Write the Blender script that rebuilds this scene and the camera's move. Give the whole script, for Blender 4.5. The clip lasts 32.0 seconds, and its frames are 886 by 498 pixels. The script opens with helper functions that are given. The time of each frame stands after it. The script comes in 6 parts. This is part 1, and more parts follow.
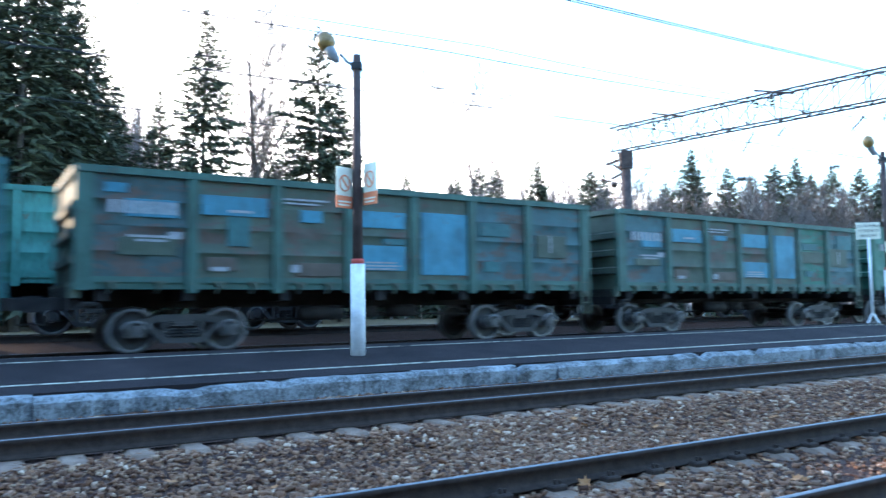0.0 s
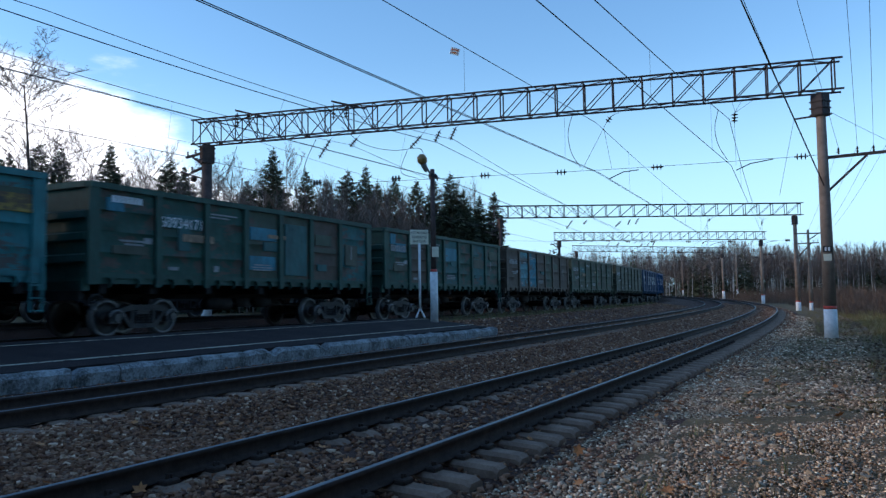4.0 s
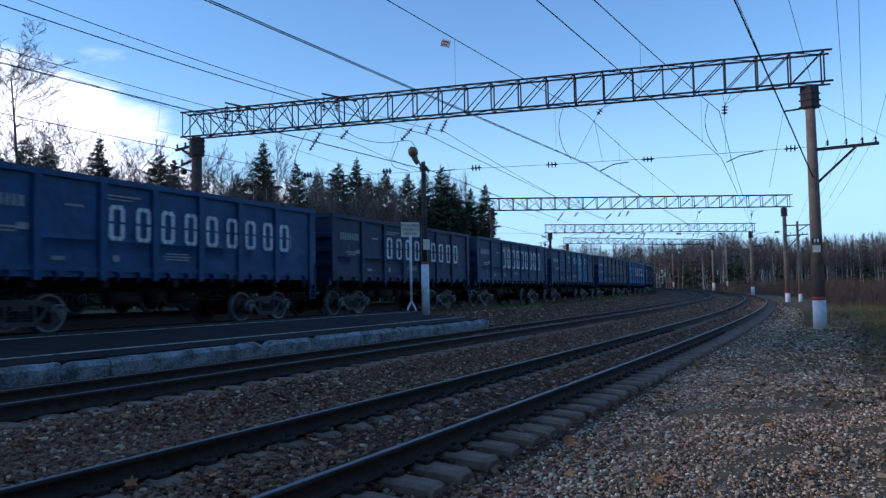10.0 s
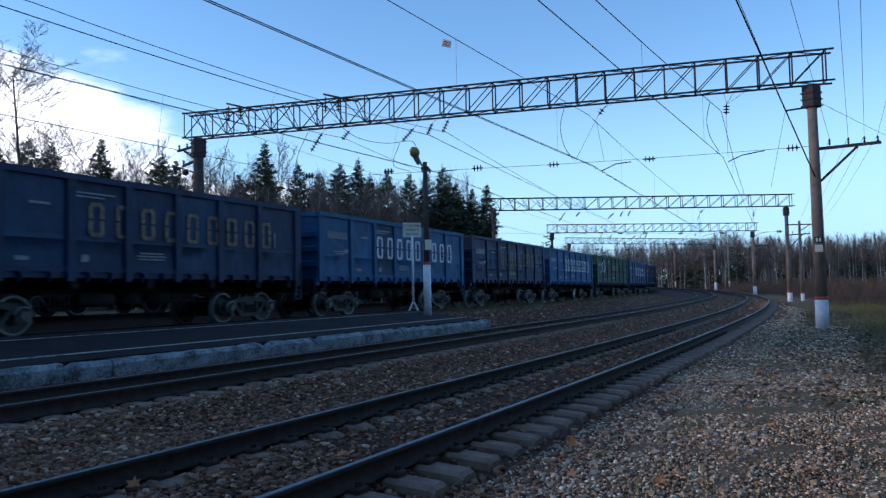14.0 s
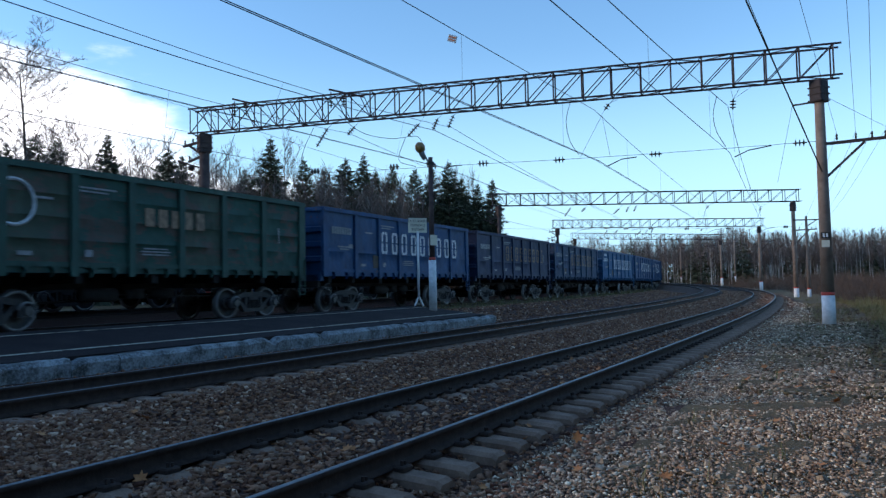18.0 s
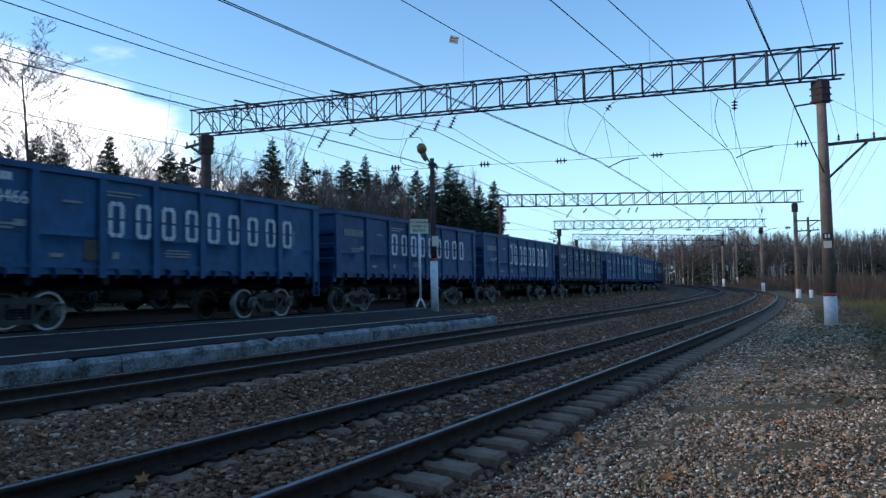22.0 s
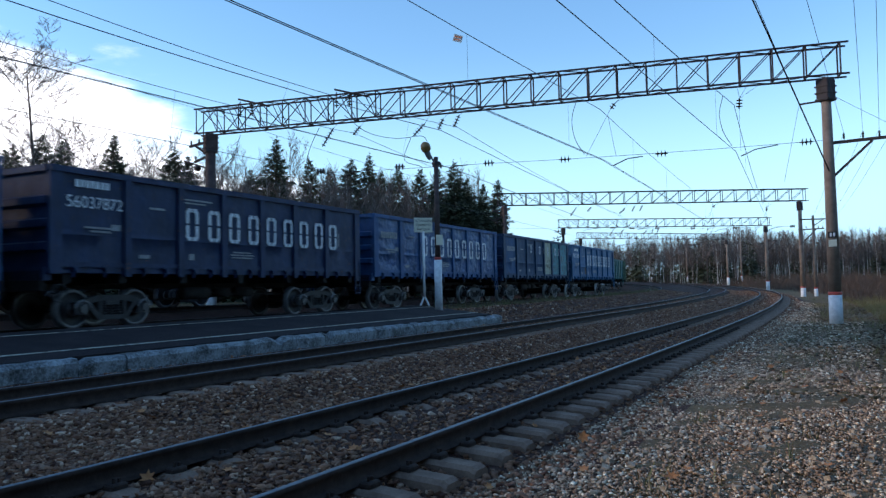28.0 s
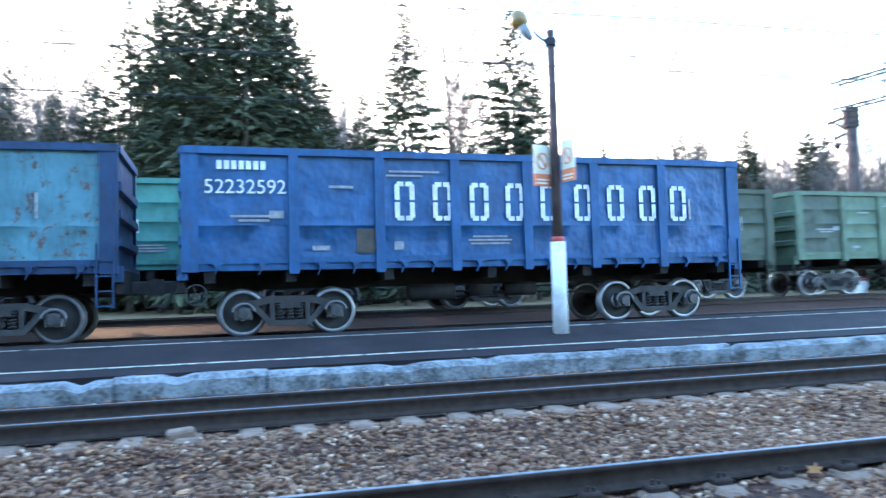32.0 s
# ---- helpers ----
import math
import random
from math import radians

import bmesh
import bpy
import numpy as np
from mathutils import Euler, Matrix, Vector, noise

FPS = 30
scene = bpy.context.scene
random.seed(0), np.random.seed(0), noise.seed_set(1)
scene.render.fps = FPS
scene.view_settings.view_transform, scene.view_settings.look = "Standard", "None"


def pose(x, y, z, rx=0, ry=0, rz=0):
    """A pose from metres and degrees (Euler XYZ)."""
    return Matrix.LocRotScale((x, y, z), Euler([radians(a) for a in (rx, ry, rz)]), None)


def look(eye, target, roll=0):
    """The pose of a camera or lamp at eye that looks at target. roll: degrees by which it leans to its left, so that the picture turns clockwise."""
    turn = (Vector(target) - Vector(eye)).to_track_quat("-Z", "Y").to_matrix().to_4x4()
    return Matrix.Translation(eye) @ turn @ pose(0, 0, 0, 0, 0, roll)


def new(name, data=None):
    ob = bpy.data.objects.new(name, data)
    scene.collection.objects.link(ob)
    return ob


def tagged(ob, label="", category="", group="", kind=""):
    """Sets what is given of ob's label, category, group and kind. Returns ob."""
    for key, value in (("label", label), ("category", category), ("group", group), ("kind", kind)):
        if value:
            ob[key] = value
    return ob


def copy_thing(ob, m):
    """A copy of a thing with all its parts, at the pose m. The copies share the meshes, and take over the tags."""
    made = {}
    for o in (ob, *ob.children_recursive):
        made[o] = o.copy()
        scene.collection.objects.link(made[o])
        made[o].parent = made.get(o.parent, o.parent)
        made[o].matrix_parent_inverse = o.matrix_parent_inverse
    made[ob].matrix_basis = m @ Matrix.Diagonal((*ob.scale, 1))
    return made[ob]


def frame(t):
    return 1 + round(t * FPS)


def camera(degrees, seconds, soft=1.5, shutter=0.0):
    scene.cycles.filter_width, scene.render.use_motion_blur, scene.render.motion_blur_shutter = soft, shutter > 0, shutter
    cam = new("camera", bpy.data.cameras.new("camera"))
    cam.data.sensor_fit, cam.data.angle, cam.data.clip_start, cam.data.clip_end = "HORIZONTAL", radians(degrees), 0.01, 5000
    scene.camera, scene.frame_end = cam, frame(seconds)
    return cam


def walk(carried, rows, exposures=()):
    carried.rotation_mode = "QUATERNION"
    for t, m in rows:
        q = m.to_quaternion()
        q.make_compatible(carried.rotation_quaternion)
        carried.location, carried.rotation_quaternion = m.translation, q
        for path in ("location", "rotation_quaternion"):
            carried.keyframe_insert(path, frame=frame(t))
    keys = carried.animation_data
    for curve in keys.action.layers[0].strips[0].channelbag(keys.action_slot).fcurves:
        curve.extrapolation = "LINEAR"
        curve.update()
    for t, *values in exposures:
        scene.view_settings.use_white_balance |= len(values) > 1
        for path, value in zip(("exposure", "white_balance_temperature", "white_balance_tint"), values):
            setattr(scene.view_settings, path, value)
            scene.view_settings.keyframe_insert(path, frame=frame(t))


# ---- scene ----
cam = camera(60.3, 32.0, soft=1.35, shutter=0.25)

# seconds, eye x y, pitch, roll, yaw
PATH = (
    (0, -0.088, 0.023, 4.55, 0.77, 1.03), (0.5, -0.060, 0.021, 4.81, 0.94, -8.49), (1, -0.040, 0.017, 4.26, 1.40, -15.38),
    (1.5, -0.023, 0.011, 4.08, 1.52, -21.51), (2, -0.012, 0.006, 3.60, 1.49, -25.54), (2.5, -0.005, 0.003, 3.53, 1.08, -28.01),
    (3, -0.002, 0.001, 3.09, 0.82, -29.16), (3.5, -0.001, 0.001, 3.36, 0.87, -29.58), (4, -0.000, 0.000, 3.87, 0.86, -29.82),
    (4.5, 0.000, -0.000, 4.07, 0.98, -30.03), (6.5, 0.002, -0.001, 4.04, 0.87, -30.64), (7, 0.001, -0.001, 3.97, 0.90, -30.57),
    (7.5, 0.001, -0.001, 3.85, 0.97, -30.54), (8, 0.002, -0.001, 3.78, 1.07, -30.60), (8.5, 0.002, -0.001, 3.71, 1.12, -30.60),
    (9, 0.002, -0.001, 3.57, 1.08, -30.60), (9.5, 0.001, -0.001, 3.43, 1.07, -30.52), (10, 0.001, -0.001, 3.30, 1.05, -30.47),
    (10.5, 0.001, -0.001, 3.20, 1.04, -30.49), (11, 0.001, -0.001, 3.24, 1.04, -30.47), (11.5, 0.001, -0.001, 3.39, 1.08, -30.40),
    (12, 0.001, -0.000, 3.47, 1.12, -30.28), (12.5, 0.001, -0.000, 3.45, 1.23, -30.27), (13, 0.001, -0.000, 3.43, 1.25, -30.29),
    (13.5, 0.001, -0.001, 3.40, 1.22, -30.37), (14, 0.001, -0.001, 3.32, 1.17, -30.33), (14.5, 0.001, -0.000, 3.18, 1.17, -30.20),
    (16.5, 0.000, -0.000, 3.15, 1.25, -30.05), (17, -0.000, 0.000, 3.05, 1.24, -29.97), (17.5, -0.000, 0.000, 2.97, 1.26, -29.94),
    (18, -0.000, 0.000, 2.98, 1.14, -29.92), (18.5, -0.000, 0.000, 3.05, 1.10, -29.91), (19, -0.000, 0.000, 3.05, 1.12, -29.90),
    (20, -0.000, 0.000, 3.08, 1.14, -29.80), (21, -0.001, 0.000, 3.10, 1.14, -29.71), (22, -0.000, 0.000, 3.06, 1.16, -29.80),
    (22.5, -0.000, 0.000, 3.14, 1.17, -29.89), (23, 0.000, -0.000, 3.18, 1.14, -30.02), (23.5, 0.000, -0.000, 3.15, 1.11, -30.02),
    (24, -0.000, 0.000, 3.05, 1.11, -29.93), (25, -0.000, 0.000, 3.15, 1.03, -29.81), (25.5, -0.000, 0.000, 3.14, 1.03, -29.80),
    (27.5, -0.001, 0.001, 3.03, 1.07, -29.62), (28, -0.001, 0.001, 2.97, 1.16, -29.50), (28.5, -0.002, 0.001, 2.93, 1.28, -29.29),
    (29, -0.003, 0.002, 2.84, 1.34, -28.96), (29.5, -0.009, 0.005, 2.80, 1.42, -26.68), (30, -0.019, 0.009, 2.80, 1.47, -22.95),
    (30.5, -0.032, 0.014, 2.63, 1.92, -17.98), (31, -0.055, 0.020, 2.42, 2.04, -10.12), (31.5, -0.088, 0.023, 3.10, 1.50, 1.14),
    (32, -0.131, 0.016, 3.23, 1.61, 15.88),
)
EYE = 1.338
# seconds, stops, white balance in kelvin, tint
EXPOSURES = ((0, 4.22, 6700, 13), (0.5, 4.3, 6700, 13), (1, 4.3, 6700, 13), (1.5, 4.05, 6700, 13), (2, 3.65, 6700, 13), (2.5, 3.1, 6650, 13), (3, 2.5, 6550, 12), (3.5, 2.05, 6450, 12),
             (4, 1.8, 6300, 13), (4.5, 1.72, 6200, 14), (7, 1.6, 5950, 18), (9, 1.6, 5900, 18), (13, 1.65, 5950, 17), (17, 1.85, 6350, 13), (25, 1.88, 6400, 13), (28, 1.95, 6400, 13),
             (29, 2.05, 6450, 12), (29.5, 2.25, 6550, 12), (30, 2.65, 6600, 13), (30.5, 3.35, 6700, 13), (31, 4.0, 6750, 13), (31.5, 4.45, 6850, 14), (32, 4.8, 7000, 16))
walk(cam, [(t, pose(x, y, EYE, 90 + p, r, w)) for t, x, y, p, r, w in PATH], EXPOSURES)

# ---- light ----
SUN_AZ, SUN_EL = 60.0, 17.0          # degrees left of +y, degrees above the horizon
world = bpy.data.worlds.new("sky")
scene.world = world
world.use_nodes = True
wn, wl = world.node_tree.nodes, world.node_tree.links
wn.clear()
sky = wn.new("ShaderNodeTexSky")
sky.sky_type, sky.sun_disc = "NISHITA", False
sky.sun_elevation, sky.sun_rotation = radians(SUN_EL), radians(-SUN_AZ)
sky.air_density, sky.dust_density, sky.ozone_density = 1.15, 0.15, 3.2
coord = wn.new("ShaderNodeTexCoord")
mapping = wn.new("ShaderNodeMapping")
mapping.inputs["Scale"].default_value = (1.0, 1.0, 3.2)
cloud = wn.new("ShaderNodeTexNoise")
cloud.inputs["Scale"].default_value, cloud.inputs["Detail"].default_value = 4.5, 7.0
cloud.inputs["Roughness"].default_value = 0.55
split = wn.new("ShaderNodeSeparateXYZ")
bank = wn.new("ShaderNodeMapRange")      # a low bank of cloud whose top climbs towards the sun's side
bank.interpolation_type = "SMOOTHSTEP"
bank.inputs["From Min"].default_value, bank.inputs["From Max"].default_value = 0.27, 0.36
bank.inputs["To Min"].default_value, bank.inputs["To Max"].default_value = 1.0, 0.0
side = wn.new("ShaderNodeVectorMath")
side.operation = "DOT_PRODUCT"
side.inputs[1].default_value = (-math.sin(radians(28)), math.cos(radians(28)), 0.0)
sider = wn.new("ShaderNodeMapRange")
sider.inputs["From Min"].default_value, sider.inputs["From Max"].default_value = 0.55, 0.70
climb = wn.new("ShaderNodeMath")
climb.operation = "MULTIPLY_ADD"
climb.inputs[1].default_value, climb.inputs[2].default_value = -1.1, 0.955
wob = wn.new("ShaderNodeMath")
wob.operation = "MULTIPLY_ADD"
wob.inputs[1].default_value, wob.inputs[2].default_value = 0.34, -0.17
zsum = wn.new("ShaderNodeMath")
zsum.operation = "ADD"
zall = wn.new("ShaderNodeMath")
zall.operation = "ADD"
mul = wn.new("ShaderNodeMath")
mul.operation = "MULTIPLY"
mix = wn.new("ShaderNodeMix")
mix.data_type = "RGBA"
mix.inputs["B"].default_value = (6.4, 6.5, 6.7, 1)
haze = wn.new("ShaderNodeMix")           # pale haze low over the horizon
haze.data_type = "RGBA"
haze.inputs["B"].default_value = (1.8, 3.2, 4.25, 1)
low = wn.new("ShaderNodeMapRange")
low.interpolation_type = "SMOOTHSTEP"
low.inputs["From Min"].default_value, low.inputs["From Max"].default_value = 0.0, 0.31
low.inputs["To Min"].default_value, low.inputs["To Max"].default_value = 0.95, 0.0
back = wn.new("ShaderNodeBackground")
back.inputs["Strength"].default_value = 0.085
wout = wn.new("ShaderNodeOutputWorld")
wl.new(coord.outputs["Generated"], mapping.inputs["Vector"])
wl.new(mapping.outputs["Vector"], cloud.inputs["Vector"])
wl.new(coord.outputs["Generated"], split.inputs["Vector"])
wl.new(coord.outputs["Generated"], side.inputs[0])
wl.new(side.outputs["Value"], sider.inputs["Value"])
wl.new(cloud.outputs["Fac"], wob.inputs[0])
wl.new(split.outputs["Z"], zsum.inputs[0])
wl.new(wob.outputs["Value"], zsum.inputs[1])
wl.new(side.outputs["Value"], climb.inputs[0])
wl.new(zsum.outputs["Value"], zall.inputs[0])
wl.new(climb.outputs["Value"], zall.inputs[1])
wl.new(zall.outputs["Value"], bank.inputs["Value"])
wl.new(bank.outputs["Result"], mul.inputs[0])
wl.new(sider.outputs["Result"], mul.inputs[1])
wl.new(mul.outputs["Value"], mix.inputs["Factor"])
wl.new(split.outputs["Z"], low.inputs["Value"])
wl.new(low.outputs["Result"], haze.inputs["Factor"])
deepen = wn.new("ShaderNodeHueSaturation")
deepen.inputs["Saturation"].default_value, deepen.inputs["Value"].default_value = 1.12, 0.86
wl.new(sky.outputs["Color"], deepen.inputs["Color"])
wl.new(deepen.outputs["Color"], haze.inputs["A"])
wl.new(haze.outputs["Result"], mix.inputs["A"])
wl.new(mix.outputs["Result"], back.inputs["Color"])
wl.new(back.outputs["Background"], wout.inputs["Surface"])

sun = new("sun", bpy.data.lights.new("sun", "SUN"))
sun.data.energy, sun.data.angle, sun.data.color = 0.5, radians(3.0), (1.0, 0.80, 0.58)
_d = Vector((-math.sin(radians(SUN_AZ)) * math.cos(radians(SUN_EL)), math.cos(radians(SUN_AZ)) * math.cos(radians(SUN_EL)), math.sin(radians(SUN_EL))))
sun.matrix_world = look(_d * 60, (0, 0, 0))


# ---- materials ----
def material(name):
    m = bpy.data.materials.new(name)
    m.use_nodes = True
    nt = m.node_tree
    return m, nt, nt.nodes["Principled BSDF"]


def node(nt, kind, **values):
    n = nt.nodes.new(kind)
    for key, value in values.items():
        n.inputs[key.replace("_", " ")].default_value = value
    return n


def ramp(nt, src, stops):
    r = nt.nodes.new("ShaderNodeValToRGB")
    e = r.color_ramp.elements
    while len(e) < len(stops):
        e.new(0.5)
    for k, (pos, col) in zip(e, stops):
        k.position, k.color = pos, (*col, 1)
    nt.links.new(src, r.inputs["Fac"])
    return r.outputs["Color"]


def surface(name, stops, scale=6.0, rough=0.8, metal=0.0, bump=0.3, fine=40.0, coarse=None, spread=0.25, detail=6.0, per_object=0.0, dist=0.01):
    """A rough surface: colour ramp over two scales of noise, roughness variation and bump."""
    m, nt, b = material(name)
    tc = nt.nodes.new("ShaderNodeTexCoord")
    vec = tc.outputs["Object"]
    if per_object:
        oi = nt.nodes.new("ShaderNodeObjectInfo")
        va = nt.nodes.new("ShaderNodeVectorMath")
        va.operation = "ADD"
        sc = nt.nodes.new("ShaderNodeMath")
        sc.operation = "MULTIPLY"
        sc.inputs[1].default_value = 37.0
        nt.links.new(oi.outputs["Random"], sc.inputs[0])
        nt.links.new(vec, va.inputs[0])
        nt.links.new(sc.outputs["Value"], va.inputs[1])
        vec = va.outputs["Vector"]
    n1 = node(nt, "ShaderNodeTexNoise", Scale=scale, Detail=detail, Roughness=0.6)
    n2 = node(nt, "ShaderNodeTexNoise", Scale=fine, Detail=4.0, Roughness=0.65)
    nt.links.new(vec, n1.inputs["Vector"])
    nt.links.new(vec, n2.inputs["Vector"])
    mx = nt.nodes.new("ShaderNodeMix")
    mx.inputs["Factor"].default_value = spread
    nt.links.new(n1.outputs["Fac"], mx.inputs["A"])
    nt.links.new(n2.outputs["Fac"], mx.inputs["B"])
    nt.links.new(ramp(nt, mx.outputs["Result"], stops), b.inputs["Base Color"])
    rr = nt.nodes.new("ShaderNodeMapRange")
    rr.inputs["To Min"].default_value, rr.inputs["To Max"].default_value = max(rough - 0.15, 0.05), min(rough + 0.15, 1.0)
    nt.links.new(n2.outputs["Fac"], rr.inputs["Value"])
    nt.links.new(rr.outputs["Result"], b.inputs["Roughness"])
    b.inputs["Metallic"].default_value = metal
    b.inputs["Specular IOR Level"].default_value = 0.2 if rough >= 0.85 else 0.5
    if bump:
        bp = node(nt, "ShaderNodeBump", Strength=bump, Distance=dist)
        nt.links.new(n2.outputs["Fac"], bp.inputs["Height"])
        nt.links.new(bp.outputs["Normal"], b.inputs["Normal"])
    return m


def island(name, stops, rough=0.85, scale=60.0, bump=0.4, dist=0.004):
    """Loose pieces: each island takes its own colour from the ramp, with grain on it."""
    m, nt, b = material(name)
    g = nt.nodes.new("ShaderNodeNewGeometry")
    tc = nt.nodes.new("ShaderNodeTexCoord")
    n = node(nt, "ShaderNodeTexNoise", Scale=scale, Detail=4.0)
    nt.links.new(tc.outputs["Object"], n.inputs["Vector"])
    col = ramp(nt, g.outputs["Random Per Island"], stops)
    hsv = nt.nodes.new("ShaderNodeHueSaturation")
    v = nt.nodes.new("ShaderNodeMapRange")
    v.inputs["To Min"].default_value, v.inputs["To Max"].default_value = 0.6, 1.4
    nt.links.new(n.outputs["Fac"], v.inputs["Value"])
    nt.links.new(v.outputs["Result"], hsv.inputs["Value"])
    nt.links.new(col, hsv.inputs["Color"])
    nt.links.new(hsv.outputs["Color"], b.inputs["Base Color"])
    b.inputs["Roughness"].default_value = rough
    b.inputs["Specular IOR Level"].default_value = 0.25
    bp = node(nt, "ShaderNodeBump", Strength=bump, Distance=dist)
    nt.links.new(n.outputs["Fac"], bp.inputs["Height"])
    nt.links.new(bp.outputs["Normal"], b.inputs["Normal"])
    return m


def wagon_paint(name, rough=0.45, rust=0.62, dent=0.35, deep=0.12, worn=None):
    """Painted steel: the object's own colour, faded in patches, with rust scabs, streaks, dust and dents."""
    m, nt, b = material(name)
    oi = nt.nodes.new("ShaderNodeObjectInfo")
    tc = nt.nodes.new("ShaderNodeTexCoord")
    sc = nt.nodes.new("ShaderNodeMath")
    sc.operation = "MULTIPLY"
    sc.inputs[1].default_value = 53.0
    va = nt.nodes.new("ShaderNodeVectorMath")
    va.operation = "ADD"
    nt.links.new(oi.outputs["Random"], sc.inputs[0])
    nt.links.new(tc.outputs["Object"], va.inputs[0])
    nt.links.new(sc.outputs["Value"], va.inputs[1])
    vec = va.outputs["Vector"]
    mp = nt.nodes.new("ShaderNodeMapping")
    mp.inputs["Scale"].default_value = (1.0, 1.0, 0.22)
    nt.links.new(vec, mp.inputs["Vector"])
    fade = node(nt, "ShaderNodeTexNoise", Scale=1.3, Detail=5.0, Roughness=0.6)
    scab = node(nt, "ShaderNodeTexNoise", Scale=5.0, Detail=8.0, Roughness=0.72)
    streak = node(nt, "ShaderNodeTexNoise", Scale=9.0, Detail=4.0, Roughness=0.6)
    dents = node(nt, "ShaderNodeTexNoise", Scale=2.2, Detail=2.0, Roughness=0.5)
    nt.links.new(vec, fade.inputs["Vector"])
    nt.links.new(vec, scab.inputs["Vector"])
    nt.links.new(mp.outputs["Vector"], streak.inputs["Vector"])
    nt.links.new(vec, dents.inputs["Vector"])
    hsv = nt.nodes.new("ShaderNodeHueSaturation")
    v = nt.nodes.new("ShaderNodeMapRange")
    v.inputs["From Min"].default_value, v.inputs["From Max"].default_value = 0.3, 0.7
    v.inputs["To Min"].default_value, v.inputs["To Max"].default_value = 0.72, 1.3
    nt.links.new(fade.outputs["Fac"], v.inputs["Value"])
    nt.links.new(v.outputs["Result"], hsv.inputs["Value"])
    nt.links.new(oi.outputs["Color"], hsv.inputs["Color"])
    coat = hsv.outputs["Color"]
    if worn:
        # paint lost in wide flakes down to the brown undercoat
        wm = nt.nodes.new("ShaderNodeMapping")
        wm.inputs["Scale"].default_value = (0.55, 1.0, 1.25)
        flake = node(nt, "ShaderNodeTexNoise", Scale=2.1, Detail=9.0, Roughness=0.68)
        wr = nt.nodes.new("ShaderNodeMapRange")
        wr.inputs["From Min"].default_value, wr.inputs["From Max"].default_value = worn, worn + 0.05
        wr.inputs["To Max"].default_value = 0.85
        wx = nt.nodes.new("ShaderNodeMix")
        wx.data_type = "RGBA"
        wx.inputs["B"].default_value = (0.082, 0.052, 0.040, 1)
        nt.links.new(vec, wm.inputs["Vector"])
        nt.links.new(wm.outputs["Vector"], flake.inputs["Vector"])
        nt.links.new(flake.outputs["Fac"], wr.inputs["Value"])
        nt.links.new(wr.outputs["Result"], wx.inputs["Factor"])
        nt.links.new(coat, wx.inputs["A"])
        coat = wx.outputs["Result"]
    dirt = nt.nodes.new("ShaderNodeMix")
    dirt.data_type = "RGBA"
    dirt.inputs["B"].default_value = (0.042, 0.034, 0.03, 1)
    ds = nt.nodes.new("ShaderNodeMapRange")
    ds.inputs["From Min"].default_value, ds.inputs["From Max"].default_value = 0.5, 0.75
    ds.inputs["To Max"].default_value = 0.42
    nt.links.new(streak.outputs["Fac"], ds.inputs["Value"])
    nt.links.new(ds.outputs["Result"], dirt.inputs["Factor"])
    nt.links.new(coat, dirt.inputs["A"])
    rs = nt.nodes.new("ShaderNodeMapRange")
    rs.inputs["From Min"].default_value, rs.inputs["From Max"].default_value = rust, rust + 0.06
    rs.inputs["To Max"].default_value = 0.9
    nt.links.new(scab.outputs["Fac"], rs.inputs["Value"])
    rmix = nt.nodes.new("ShaderNodeMix")
    rmix.data_type = "RGBA"
    rmix.inputs["B"].default_value = (0.11, 0.045, 0.022, 1)
    nt.links.new(rs.outputs["Result"], rmix.inputs["Factor"])
    nt.links.new(dirt.outputs["Result"], rmix.inputs["A"])
    nt.links.new(rmix.outputs["Result"], b.inputs["Base Color"])
    rr = nt.nodes.new("ShaderNodeMapRange")
    rr.inputs["To Min"].default_value, rr.inputs["To Max"].default_value = rough, 0.9
    nt.links.new(streak.outputs["Fac"], rr.inputs["Value"])
    nt.links.new(rr.outputs["Result"], b.inputs["Roughness"])
    bp = node(nt, "ShaderNodeBump", Strength=dent, Distance=deep)
    b2 = node(nt, "ShaderNodeBump", Strength=0.25, Distance=0.006)
    nt.links.new(dents.outputs["Fac"], bp.inputs["Height"])
    nt.links.new(scab.outputs["Fac"], b2.inputs["Height"])
    nt.links.new(bp.outputs["Normal"], b2.inputs["Normal"])
    nt.links.new(b2.outputs["Normal"], b.inputs["Normal"])
    return m


PAINT = wagon_paint("wagon_paint")
SCABBY = wagon_paint("rust_scabbed_wagon_paint", rough=0.5, rust=0.55, dent=0.3)
WORN = wagon_paint("flaking_wagon_paint", rough=0.6, rust=0.60, dent=0.3, worn=0.52)
DENTED = wagon_paint("dented_wagon_paint", rough=0.22, rust=0.70, dent=0.6, deep=0.14)
GLOSS = wagon_paint("crumpled_wagon_paint", rough=0.12, rust=0.72, dent=1.0, deep=0.2)
MARKING = surface("marking_paint", ((0.3, (0.42, 0.44, 0.46)), (0.6, (0.72, 0.74, 0.76))), 7, 0.6, bump=0.1)
DATAMARK = surface("small_marking_paint", ((0.3, (0.12, 0.125, 0.13)), (0.6, (0.30, 0.31, 0.32))), 9, 0.7, bump=0.1)
UNDER = surface("underframe_grime", ((0.3, (0.010, 0.009, 0.009)), (0.7, (0.035, 0.03, 0.027))), 3, 0.85, bump=0.3, per_object=1)
BOGIE = surface("bogie_cast_steel", ((0.3, (0.018, 0.017, 0.017)), (0.7, (0.06, 0.052, 0.048))), 5, 0.75, bump=0.4, per_object=1)
